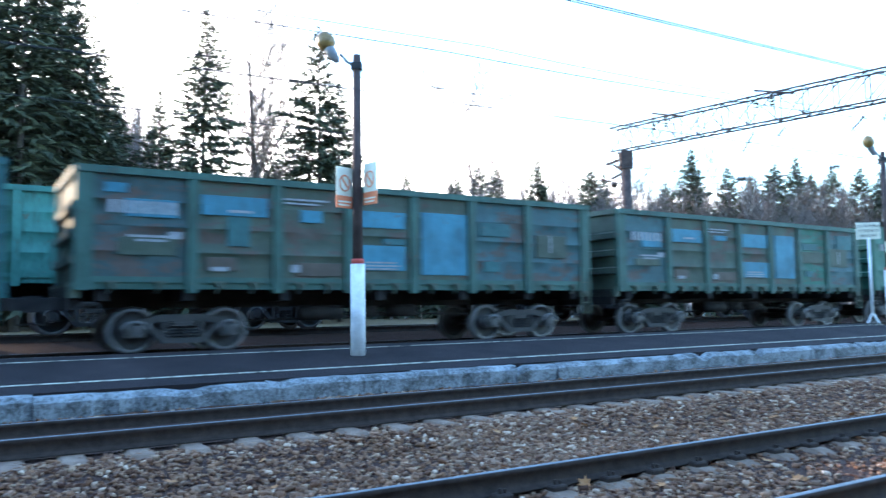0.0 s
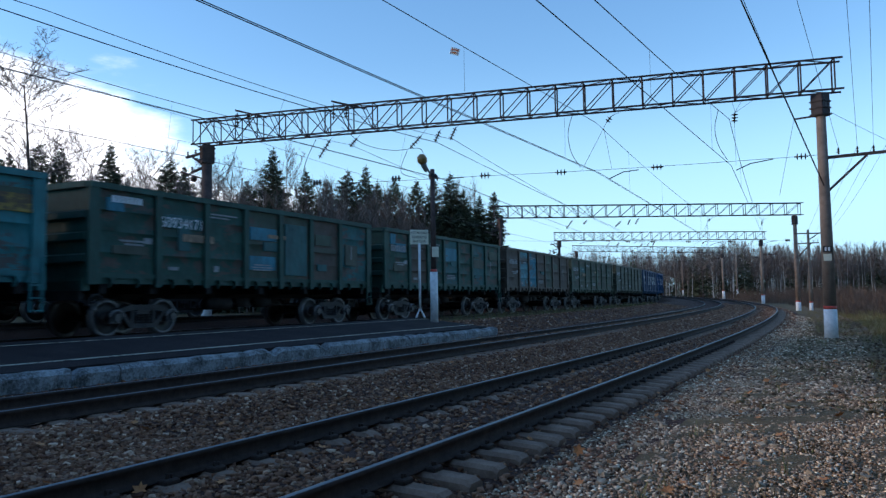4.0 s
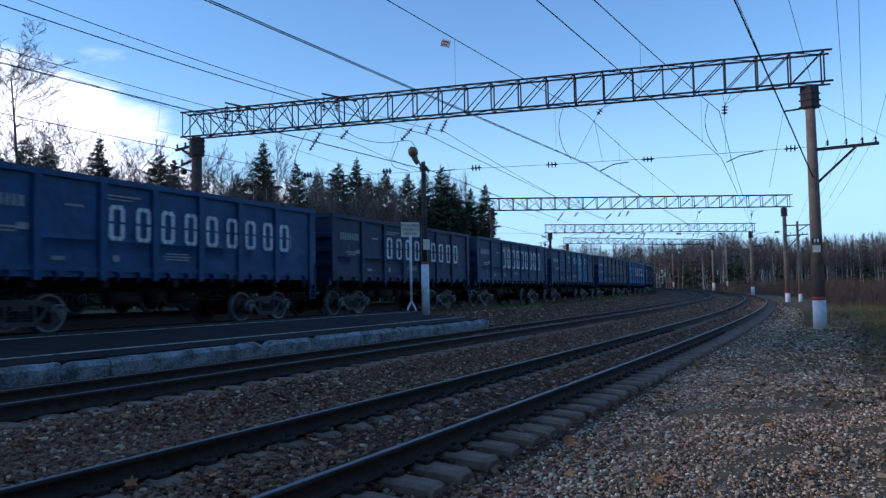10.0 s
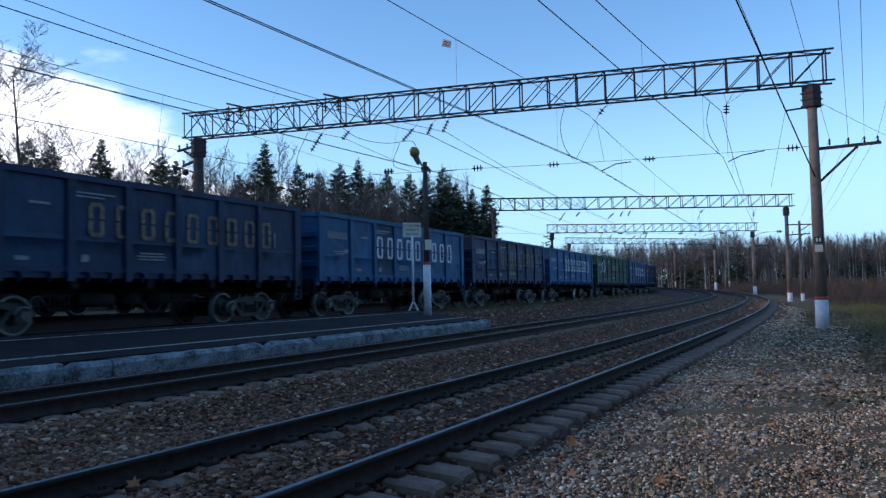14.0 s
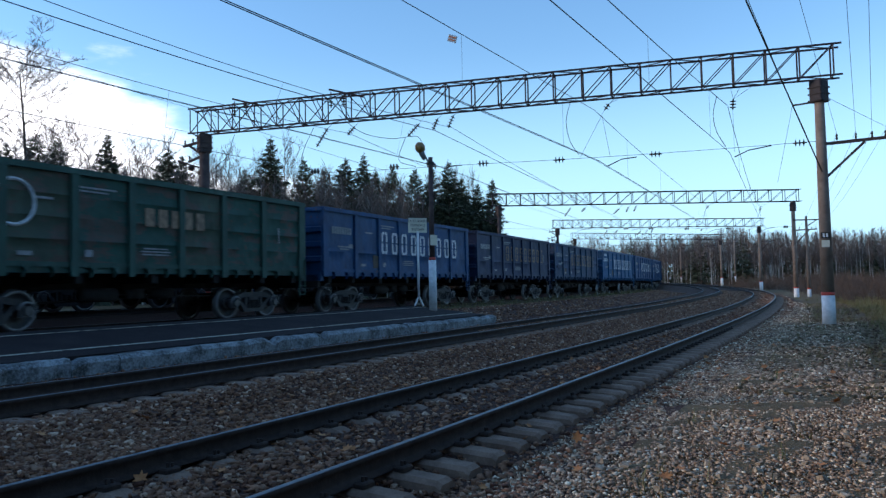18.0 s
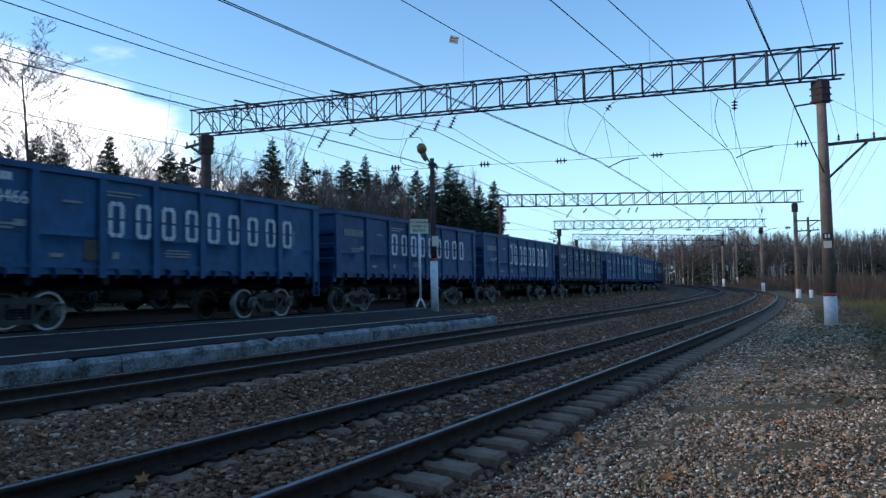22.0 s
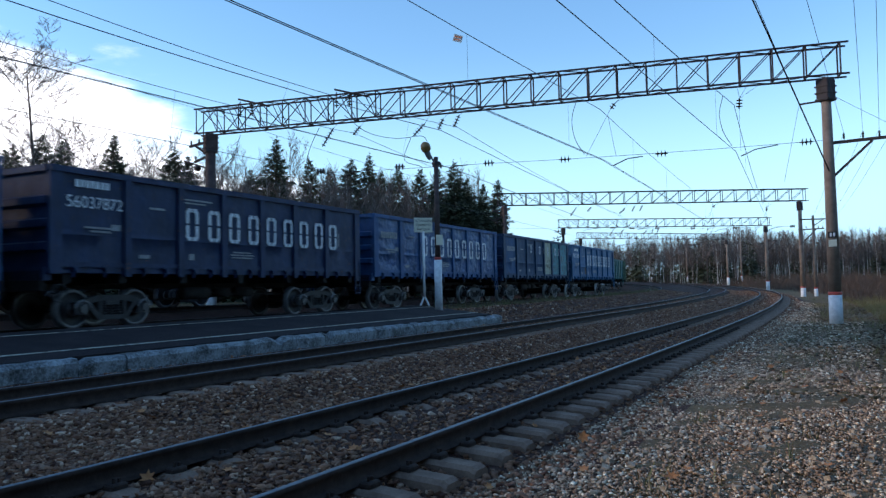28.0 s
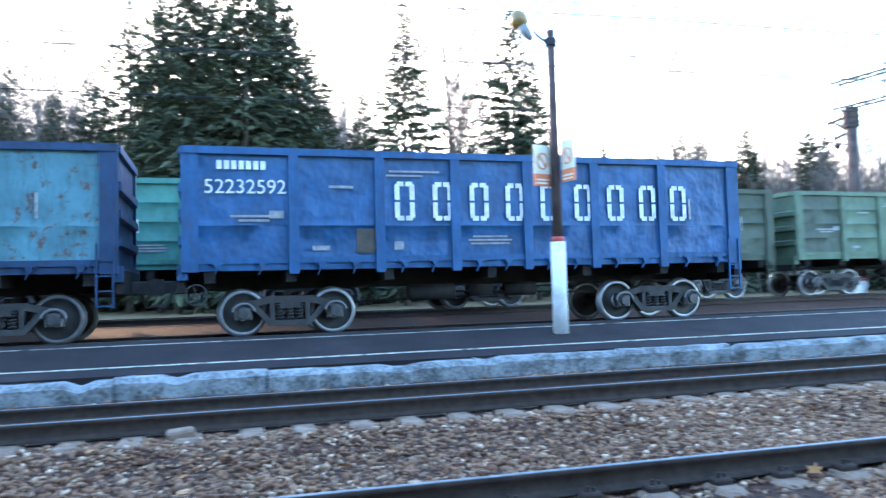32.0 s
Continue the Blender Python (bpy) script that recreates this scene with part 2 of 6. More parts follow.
WHEEL = surface("wheel_steel", ((0.3, (0.016, 0.0145, 0.0145)), (0.7, (0.045, 0.04, 0.038))), 5, 0.6, 0.3, bump=0.2, per_object=1)
TREAD = surface("dull_tread_steel", ((0.3, (0.10, 0.098, 0.098)), (0.7, (0.22, 0.215, 0.215))), 20, 0.5, 0.5, bump=0.1)
SHINY = surface("worn_bright_steel", ((0.3, (0.24, 0.24, 0.25)), (0.7, (0.46, 0.46, 0.47))), 20, 0.4, 0.7, bump=0.1)
ADAPTER = surface("cast_adapter_steel", ((0.3, (0.11, 0.108, 0.108)), (0.7, (0.24, 0.235, 0.235))), 8, 0.55, 0.3, bump=0.2)
RAILSIDE = surface("rail_rust", ((0.3, (0.032, 0.021, 0.017)), (0.7, (0.078, 0.052, 0.041))), 9, 0.86, 0.05, bump=0.4)
RAILTOP = surface("rail_head_polish", ((0.3, (0.12, 0.118, 0.12)), (0.7, (0.24, 0.24, 0.245))), 14, 0.5, 0.7, bump=0.05)
CONCRETE = surface("sleeper_concrete", ((0.25, (0.138, 0.082, 0.055)), (0.5, (0.251, 0.158, 0.112)), (0.75, (0.376, 0.250, 0.178))), 5, 0.92, bump=0.5, per_object=1)
BALLAST = surface("ballast_bed", ((0.3, (0.034, 0.015, 0.010)), (0.5, (0.088, 0.042, 0.030)), (0.75, (0.169, 0.090, 0.064))), 16, 0.95, bump=1.0, fine=45, spread=0.6, dist=0.04)
STONES = island("ballast_stones", ((0.0, (0.090, 0.035, 0.021)), (0.3, (0.239, 0.106, 0.057)), (0.55, (0.336, 0.165, 0.093)), (0.8, (0.182, 0.096, 0.063)), (0.94, (0.453, 0.270, 0.168)), (1.0, (0.698, 0.478, 0.334))))
PALE = island("path_gravel", ((0.0, (0.089, 0.052, 0.034)), (0.25, (0.367, 0.233, 0.142)), (0.45, (0.177, 0.111, 0.076)), (0.6, (0.651, 0.454, 0.298)), (0.75, (0.319, 0.222, 0.154)), (0.9, (0.828, 0.610, 0.422)), (1.0, (0.950, 0.877, 0.679))))
EARTH = island("field_earth", ((0.0, (0.055, 0.034, 0.022)), (0.35, (0.13, 0.085, 0.052)), (0.6, (0.11, 0.098, 0.046)), (0.8, (0.19, 0.135, 0.082)), (1.0, (0.30, 0.24, 0.16))), 0.95)
ASPHALT = surface("platform_asphalt", ((0.3, (0.014, 0.009, 0.009)), (0.55, (0.029, 0.020, 0.020)), (0.8, (0.055, 0.041, 0.038))), 1.2, 0.95, bump=0.5, fine=120, dist=0.006)
LIME = surface("limewashed_concrete", ((0.36, (0.057, 0.054, 0.050)), (0.46, (0.161, 0.164, 0.163)), (0.55, (0.299, 0.316, 0.322)), (0.75, (0.460, 0.486, 0.498))), 2.6, 0.92, bump=0.7, fine=22, spread=0.45, dist=0.02)
LINE = surface("worn_line_paint", ((0.40, (0.045, 0.04, 0.036)), (0.47, (0.42, 0.37, 0.28)), (0.7, (0.66, 0.60, 0.47))), 7, 0.85, bump=0.2)
GANTRY = surface("weathered_lattice_steel", ((0.3, (0.014, 0.010, 0.014)), (0.7, (0.042, 0.033, 0.040))), 4, 0.75, 0.1, bump=0.2, per_object=1)
MAST = surface("mast_concrete", ((0.3, (0.145, 0.102, 0.081)), (0.7, (0.304, 0.234, 0.193))), 2.5, 0.9, bump=0.3, per_object=1)
DARKMAST = surface("tarred_mast", ((0.3, (0.05, 0.035, 0.034)), (0.7, (0.12, 0.085, 0.078))), 3, 0.85, bump=0.3, per_object=1)
WHITE = surface("white_band_paint", ((0.3, (0.5, 0.5, 0.5)), (0.6, (0.8, 0.8, 0.8))), 5, 0.75, bump=0.2, per_object=1)
RED = surface("red_band_paint", ((0.3, (0.40, 0.04, 0.03)), (0.7, (0.6, 0.08, 0.05))), 8, 0.6, bump=0.1)
BLACK = surface("black_iron", ((0.3, (0.012, 0.012, 0.013)), (0.7, (0.04, 0.038, 0.036))), 8, 0.6, 0.3, bump=0.1)
WIRE = surface("wire_copper_dark", ((0.3, (0.010, 0.009, 0.010)), (0.7, (0.026, 0.024, 0.025))), 8, 0.7, 0.0, bump=0.0)
PORCELAIN = surface("insulator_brown_glaze", ((0.3, (0.018, 0.011, 0.008)), (0.7, (0.042, 0.024, 0.018))), 8, 0.3, bump=0.0)
SIGN = surface("sign_plate_cream", ((0.3, (0.62, 0.58, 0.44)), (0.7, (0.78, 0.74, 0.60))), 6, 0.6, bump=0.05)
ORANGE = surface("sign_orange_red", ((0.3, (0.7, 0.16, 0.06)), (0.7, (0.85, 0.26, 0.12))), 6, 0.6, bump=0.05)
LAMPGREY = surface("lamp_housing_grey", ((0.3, (0.16, 0.165, 0.17)), (0.7, (0.30, 0.305, 0.31))), 6, 0.5, 0.3, bump=0.05)
AMBER = surface("lamp_cover_amber", ((0.3, (0.195, 0.105, 0.032)), (0.7, (0.315, 0.189, 0.063))), 6, 0.3, bump=0.0)
GROUND = surface("autumn_ground", ((0.25, (0.057, 0.033, 0.020)), (0.42, (0.144, 0.086, 0.048)), (0.52, (0.144, 0.099, 0.047)), (0.62, (0.207, 0.135, 0.071)), (0.8, (0.167, 0.108, 0.065))), 0.7, 0.95, bump=0.9, fine=11, spread=0.45, dist=0.05)
BARK = surface("spruce_bark", ((0.3, (0.04, 0.031, 0.026)), (0.7, (0.11, 0.088, 0.073))), 8, 0.95, bump=0.5)
BIRCH = surface("birch_bark", ((0.32, (0.05, 0.045, 0.04)), (0.42, (0.42, 0.40, 0.37)), (0.7, (0.62, 0.60, 0.56))), 3, 0.85, bump=0.2, per_object=1)
BRUSH = surface("russet_brush", ((0.3, (0.075, 0.050, 0.040)), (0.7, (0.155, 0.11, 0.085))), 2, 0.95, bump=0.0)
TWIG = surface("bare_twigs", ((0.3, (0.105, 0.083, 0.076)), (0.7, (0.20, 0.165, 0.15))), 2, 0.9, bump=0.0, per_object=1)
NEEDLES = island("spruce_needles", ((0.0, (0.036, 0.044, 0.032)), (0.5, (0.060, 0.072, 0.046)), (1.0, (0.10, 0.112, 0.064))), 0.8, 3.0)
GRASS = island("dry_grass", ((0.0, (0.12, 0.09, 0.045)), (0.5, (0.24, 0.19, 0.09)), (1.0, (0.15, 0.17, 0.06))), 0.9, 3.0)


# ---- builders ----
class Shape:
    """Collects vertices, faces and material slots of one mesh."""

    def __init__(self):
        self.v, self.f, self.m = [], [], []

    def add(self, verts, faces, slot=0):
        k = len(self.v)
        self.v += [tuple(p) for p in verts]
        self.f += [tuple(i + k for i in q) for q in faces]
        self.m += [slot] * len(faces)
        return self

    def box(self, x0, x1, y0, y1, z0, z1, slot=0, m=None):
        c = [Vector((x, y, z)) for z in (z0, z1) for y in (y0, y1) for x in (x0, x1)]
        if m is not None:
            c = [m @ p for p in c]
        return self.add(c, ((0, 2, 3, 1), (4, 5, 7, 6), (0, 1, 5, 4), (2, 6, 7, 3), (0, 4, 6, 2), (1, 3, 7, 5)), slot)

    def soft_box(self, x0, x1, y0, y1, z0, z1, b=0.02, slot=0, m=None):
        """A box with its upright and top edges chamfered."""
        def ring(e, z):
            return [(x0 + e + b, y0 + e, z), (x1 - e - b, y0 + e, z), (x1 - e, y0 + e + b, z), (x1 - e, y1 - e - b, z),
                    (x1 - e - b, y1 - e, z), (x0 + e + b, y1 - e, z), (x0 + e, y1 - e - b, z), (x0 + e, y0 + e + b, z)]
        c = [Vector(p) for p in ring(0, z0) + ring(0, z1 - b) + ring(b, z1)]
        if m is not None:
            c = [m @ p for p in c]
        f = [tuple(reversed(range(8))), tuple(range(16, 24))]
        for k in (0, 8):
            f += [(k + i, k + (i + 1) % 8, k + 8 + (i + 1) % 8, k + 8 + i) for i in range(8)]
        return self.add(c, f, slot)

    def beam(self, a, b, w, h=None, slot=0):
        """A square bar from a to b."""
        a, b = Vector(a), Vector(b)
        h = h or w
        d = b - a
        q = d.to_track_quat("X", "Z").to_matrix().to_4x4()
        return self.box(0, d.length, -w / 2, w / 2, -h / 2, h / 2, slot, Matrix.Translation(a) @ q)

    def tube(self, path, radius, n=6, slot=0, cap=True):
        path = [Vector(p) for p in path]
        rad = radius if isinstance(radius, (list, tuple)) else [radius] * len(path)
        vs, fs = [], []
        for i, p in enumerate(path):
            d = (path[min(i + 1, len(path) - 1)] - path[max(i - 1, 0)]).normalized()
            u = d.cross(Vector((0, 0, 1)))
            if u.length < 1e-4:
                u = Vector((1, 0, 0))
            u.normalize()
            w = u.cross(d)
            vs += [p + (u * math.cos(t) + w * math.sin(t)) * rad[i] for t in (2 * math.pi * k / n for k in range(n))]
        for i in range(len(path) - 1):
            fs += [(i * n + k, i * n + (k + 1) % n, (i + 1) * n + (k + 1) % n, (i + 1) * n + k) for k in range(n)]
        if cap:
            fs += [tuple(reversed(range(n))), tuple(range((len(path) - 1) * n, len(path) * n))]
        return self.add(vs, fs, slot)

    def lathe_y(self, profile, cx=0.0, cz=0.0, n=24, slots=None):
        """Turn (y, r) points round an axis along y."""
        vs = [(cx + r * math.cos(a), y, cz + r * math.sin(a)) for y, r in profile for a in (2 * math.pi * k / n for k in range(n))]
        for i in range(len(profile) - 1):
            self.add([], [], 0)
        k0 = len(self.v)
        self.v += vs
        for i in range(len(profile) - 1):
            for k in range(n):
                self.f.append(tuple(k0 + j for j in (i * n + k, (i + 1) * n + k, (i + 1) * n + (k + 1) % n, i * n + (k + 1) % n)))
                self.m.append(slots[i] if slots else 0)
        return self

    def prism(self, outline, y0, y1, slot=0):
        """Extrude an (x, z) outline along y."""
        n = len(outline)
        vs = [(x, y0, z) for x, z in outline] + [(x, y1, z) for x, z in outline]
        fs = [tuple(range(n)), tuple(reversed(range(n, 2 * n)))] + [(i, n + i, n + (i + 1) % n, (i + 1) % n) for i in range(n)]
        return self.add(vs, fs, slot)

    def mesh(self, name, mats, smooth=False):
        me = bpy.data.meshes.new(name)
        me.from_pydata(self.v, [], self.f)
        for x in mats:
            me.materials.append(x)
        if len(mats) > 1:
            me.polygons.foreach_set("material_index", self.m)
        if smooth:
            me.polygons.foreach_set("use_smooth", [True] * len(self.f))
        me.update()
        return me


def part(name, shape, mats, parent=None, label="", smooth=False, m=None):
    """One mesh object under a thing or a part. shape: a Shape or a finished mesh."""
    if isinstance(shape, Shape):
        shape = shape.mesh(name, mats if isinstance(mats, (list, tuple)) else [mats], smooth)
    ob = new(name, shape)
    ob.parent = parent
    if m is not None:
        ob.matrix_basis = m
    return tagged(ob, label) if label else ob


def thing(name, label, category, group="", kind="", m=None):
    ob = new(name)
    ob.empty_display_size = 0.3
    if m is not None:
        ob.matrix_basis = m
    return tagged(ob, label, category, group, kind)


def array_mesh(name, verts, faces, mats, smooth=False):
    """A mesh straight from arrays; faces: one array of equal-sided polygons."""
    me = bpy.data.meshes.new(name)
    n, k = faces.shape
    me.vertices.add(len(verts))
    me.vertices.foreach_set("co", np.ascontiguousarray(verts, dtype=np.float32).ravel())
    me.loops.add(n * k)
    me.loops.foreach_set("vertex_index", np.ascontiguousarray(faces, dtype=np.int32).ravel())
    me.polygons.add(n)
    me.polygons.foreach_set("loop_start", np.arange(0, n * k, k, dtype=np.int32))
    me.update(calc_edges=True)
    for x in mats:
        me.materials.append(x)
    if smooth:
        me.polygons.foreach_set("use_smooth", np.ones(n, dtype=bool))
    me.validate()
    return me


# ---- the line's plan: nearest track A, then B, platform, C and D, all curving left ----
KNOT = np.array([-700, -60, -30, -10, 5, 20, 35, 55, 85, 130, 200, 260, 330, 430, 900.0])
HEAD = np.array([31, 31, 29.6, 30.3, 31.31, 32.21, 33.32, 35.45, 40.94, 49.96, 63.91, 76, 86, 92, 92.0])


def glide(x, y, xi):
    m = np.gradient(y, x)
    i = np.clip(np.searchsorted(x, xi) - 1, 0, len(x) - 2)
    h = x[i + 1] - x[i]
    t = (xi - x[i]) / h
    return (2 * t**3 - 3 * t**2 + 1) * y[i] + (t**3 - 2 * t**2 + t) * h * m[i] + (3 * t**2 - 2 * t**3) * y[i + 1] + (t**3 - t**2) * h * m[i + 1]


S = np.arange(-700, 900.01, 0.5)
ANG = np.radians(glide(KNOT, HEAD, S))
_mid = (ANG[1:] + ANG[:-1]) / 2
AX = np.concatenate([[0], np.cumsum(np.cos(_mid) * 0.5)])
AY = np.concatenate([[0], np.cumsum(np.sin(_mid) * 0.5)])
_i0 = int(np.argmin(abs(S)))
AX += -AX[_i0] - math.sin(ANG[_i0]) * 4.445
AY += -AY[_i0] + math.cos(ANG[_i0]) * 4.445


def z_a(s):
    return 0.0036 * np.clip(s, -30, 100) + 0.0031 * np.clip(s - 40, 0, 60) + 0.014 * np.clip(s - 100, 0, 150)


def d_c(s):
    return np.interp(s, [-700, -60, -20, 0, 10, 20, 30, 45, 60, 90, 110, 900], [12.0, 12.05, 12.2, 12.66, 13.0, 13.4, 13.8, 14.2, 14.3, 12.6, 11.4, 11.0])


D_B = 4.529


def z_b(s):
    return z_a(s) + 0.184


def z_c(s):
    return np.maximum(0.55, z_a(s) + 0.05)


def z_d(s):
    return np.maximum(0.82, z_a(s) + 0.1)


def d_d(s):
    return np.interp(s, [-700, -60, -20, 0, 10, 20, 30, 45, 60, 90, 110, 900], [17.8, 17.9, 18.2, 18.65, 19.15, 19.8, 20.1, 20.3, 20.1, 18.2, 17.0, 16.6])


def at(s, d, z=0.0):
    """The point beside track A's centre: s along it, d to its left."""
    s = np.asarray(s, dtype=float)
    a = np.interp(s, S, ANG)
    return np.stack([np.interp(s, S, AX) - np.sin(a) * d, np.interp(s, S, AY) + np.cos(a) * d, np.broadcast_to(z, s.shape)], -1)


def turn_at(s):
    return math.degrees(float(np.interp(s, S, ANG)))


def plan_of(x, y):
    """s and d of points of the plan."""
    x, y = np.atleast_1d(x), np.atleast_1d(y)
    k = slice(0, len(S), 4)
    i = np.argmin((x[:, None] - AX[None, k]) ** 2 + (y[:, None] - AY[None, k]) ** 2, 1) * 4
    a = ANG[i]
    dx, dy = x - AX[i], y - AY[i]
    return S[i] + dx * np.cos(a) + dy * np.sin(a), -dx * np.sin(a) + dy * np.cos(a)


PLATFORM_END = 24.0


def ground_z(s, d):
    za, zb, zc, zd = z_a(s), z_b(s), z_c(s), z_d(s)
    dc, dd = d_c(s), d_d(s)
    right = np.minimum(-0.30 + 0.010 * np.clip(s - 65, 0, 400), za - 0.28)
    cols = [(-900, right - 0.2), (-60, right - 0.2), (-12, right - 0.1), (-7, right), (-4.2, right + 0.0), (-2.9, right), (-1.75, za - 0.365), (-1.1, za - 0.35), (-0.9, za - 0.29), (0.0, za - 0.215), (0.9, za - 0.175), (1.6, za - 0.18),
            (2.3, za - 0.14), (3.0, zb - 0.19), (6.15, zb - 0.17), (6.6, zb - 0.13), (9.3, zb + np.where(s < 25, 0.36, 0.22)), (dc - 1.6, zc - 0.17), (dc + 1.8, zc - 0.2), (dd - 1.8, zd - 0.2),
            (dd + 1.8, zd - 0.2), (dd + 4, zd - 0.45), (60, zd - 0.3), (900, zd - 0.3)]
    out = np.zeros_like(np.asarray(d, dtype=float) + s)
    d = np.broadcast_to(d, out.shape)
    for (d0, v0), (d1, v1) in zip(cols[:-1], cols[1:]):
        t = np.clip((d - d0) / (d1 - d0), 0, 1)
        m = (d >= d0) & (d <= d1)
        out = np.where(m, v0 + (v1 - v0) * t, out)
    return out


def ground_at(x, y):
    s, d = plan_of(x, y)
    return float(ground_z(s, d)[0])


# ---- ground ----
def build_ground():
    ss = np.concatenate([np.arange(-700, -60, 20), np.arange(-60, -8, 2), np.arange(-8, 40, 0.5), np.arange(40, 200, 2), np.arange(200, 900.1, 20)])
    ds = np.array([-900, -400, -150, -80, -40, -25, -16, -12, -9, -7.6, -7, -6.4, -5.8, -5.2, -4.6, -4.2, -3.8, -3.4, -2.9, -2.6, -2.3, -2.0, -1.75, -1.4, -1.1, -0.9, -0.5, 0, 0.5, 0.9, 1.2, 1.6, 2.0, 2.3, 2.65, 3.0,
                   3.6, 4.66, 5.6, 6.15, 6.6, 7.5, 8.4, 9.3, 10.2, 11, 12, 13, 14, 15, 16, 17, 18, 19.5, 21, 23, 27, 34, 45, 60, 100, 180.0])
    sg, dg = np.meshgrid(ss, ds, indexing="ij")
    p = at(sg.ravel(), dg.ravel())
    z = ground_z(sg.ravel(), dg.ravel())
    rng = np.random.RandomState(5)
    rough = np.where((dg.ravel() < -2.2) | (dg.ravel() > 20), 0.03, 0.008)
    p[:, 2] = z + rng.uniform(-1, 1, len(z)) * rough
    n, k = len(ss), len(ds)
    i = (np.arange(n - 1)[:, None] * k + np.arange(k - 1)[None, :]).ravel()
    f = np.stack([i, i + k, i + k + 1, i + 1], 1)[:, ::-1]
    me = array_mesh("ground", p, f, [GROUND, BALLAST], True)
    dm = (dg[:-1, :-1] + dg[1:, 1:]).ravel() / 2
    slot = ((dm > -2.2) & (dm < 23.5)) & ((dm < 6.6) | (dm > 10.4) | (((sg[:-1, :-1] + sg[1:, 1:]).ravel() / 2) > PLATFORM_END - 0.5))
    me.polygons.foreach_set("material_index", slot.astype(np.int32))
    return tagged(new("ground", me), "autumn ground with ballast beds, dry grass and gravel", "ground", kind="structure")


GROUND_OB = build_ground()


# ---- tracks ----
RAIL = ((-0.075, 0.0), (-0.075, 0.012), (-0.02, 0.032), (-0.012, 0.05), (-0.012, 0.12), (-0.036, 0.142), (-0.0375, 0.166), (-0.03, 0.177), (-0.012, 0.18),
        (0.012, 0.18), (0.03, 0.177), (0.0375, 0.166), (0.036, 0.142), (0.012, 0.12), (0.012, 0.05), (0.02, 0.032), (0.075, 0.012), (0.075, 0.0))


def rail(parent, s0, s1, dist, height, tilt=0.0, label=""):
    ss = np.concatenate([np.arange(s0, 60, 1.0), np.arange(60, s1, 3.0)])
    n = len(RAIL)
    verts = np.zeros((len(ss), n, 3))
    dd, hh = dist(ss), height(ss)
    for j, (u, w) in enumerate(RAIL):
        verts[:, j] = at(ss, dd + u, hh - 0.18 + w)
    i = np.arange(len(ss) - 1)[:, None] * n + np.arange(n)[None, :]
    nx = np.arange(len(ss) - 1)[:, None] * n + (np.arange(n)[None, :] + 1) % n
    f = np.stack([i.ravel(), nx.ravel(), (nx + n).ravel(), (i + n).ravel()], 1)
    me = array_mesh("rail", verts.reshape(-1, 3), f, [RAILSIDE, RAILTOP], False)
    j = np.tile(np.arange(n), len(ss) - 1)
    me.polygons.foreach_set("material_index", ((j >= 7) & (j <= 9)).astype(np.int32))
    return part("rail", me, None, parent, label)


def sleeper_shapes():
    sl = Shape()
    prof = [(-1.35, 0.0), (-1.35, 0.17), (-1.30, 0.20), (-0.55, 0.215), (-0.35, 0.15), (0.35, 0.15), (0.55, 0.215), (1.30, 0.20), (1.35, 0.17), (1.35, 0.0)]
    vs, n = [], len(prof)
    for x, top in ((-0.135, 1.0), (-0.09, 1.0), (0.09, 1.0), (0.135, 1.0)):
        for y, z in prof:
            vs.append((x, y, z - (0.035 if abs(x) > 0.12 and z > 0.1 else 0.0)))
    fs = [tuple(range(n)), tuple(reversed(range(3 * n, 4 * n)))]
    for a in range(3):
        fs += [(a * n + i, (a + 1) * n + i, (a + 1) * n + (i + 1) % n, a * n + (i + 1) % n) for i in range(n)]
    sl.add(vs, fs)
    clip = Shape()
    for y in (-0.12, 0.12):
        clip.soft_box(-0.08, 0.08, y - 0.055, y + 0.055, 0.0, 0.045, 0.012)
        clip.tube([(-0.02, y, 0.04), (-0.02, y, 0.085)], 0.014, 6).tube([(0.03, y, 0.04), (0.03, y, 0.075)], 0.014, 6)
    return sl.mesh("sleeper", [CONCRETE]), clip.mesh("rail_clip", [RAILSIDE])


SLEEPER, CLIP = sleeper_shapes()


def sleepers(parent, s0, s1, dist, height, cant, step=0.55, clips=True):
    rng = random.Random(int(dist(0.0) * 10))
    for s in np.arange(s0, s1, step):
        s = float(s) + rng.uniform(-0.02, 0.02)
        p = at(s, dist(s), height(s) - 0.18 - 0.215)
        m = pose(*p, 0, 0, turn_at(s) + rng.uniform(-0.8, 0.8)) @ Matrix.Rotation(cant, 4, "X")
        sl = part("sleeper", SLEEPER, None, parent, m=m)
        if clips and s < 26:
            for y in (-0.7975, 0.7975):
                part("rail_clip", CLIP, None, sl, m=pose(0, y, 0.212))


def track(name, label, dist, height, cant, near):
    t = thing(name, label, "railway track", "railway tracks", "structure")
    for side, nm in ((0.7975, "far"), (-0.7975, "near")):
        rail(t, -160, 330, lambda s, k=side: dist(s) + k, lambda s, k=side: height(s) + cant * (k / 1.595), label="polished steel rail with rusty sides")
    if near:
        sleepers(t, *near, dist, height, math.atan(cant / 1.595), clips=name == "railway_track_near")
    return t


track("railway_track_near", "curving railway track on concrete sleepers in brown ballast", lambda s: np.asarray(s) * 0.0, z_a, 0.071, (-9.28, 70))
track("railway_track_middle", "rusty-sided railway track beside the low platform", lambda s: np.asarray(s) * 0.0 + D_B, z_b, -0.052, (-22, 30))
track("railway_track_train", "railway track that the moving freight train runs on", d_c, z_c, 0.0, (-34, 50))
track("railway_track_back", "railway track with the standing green wagons", d_d, z_d, 0.0, None)


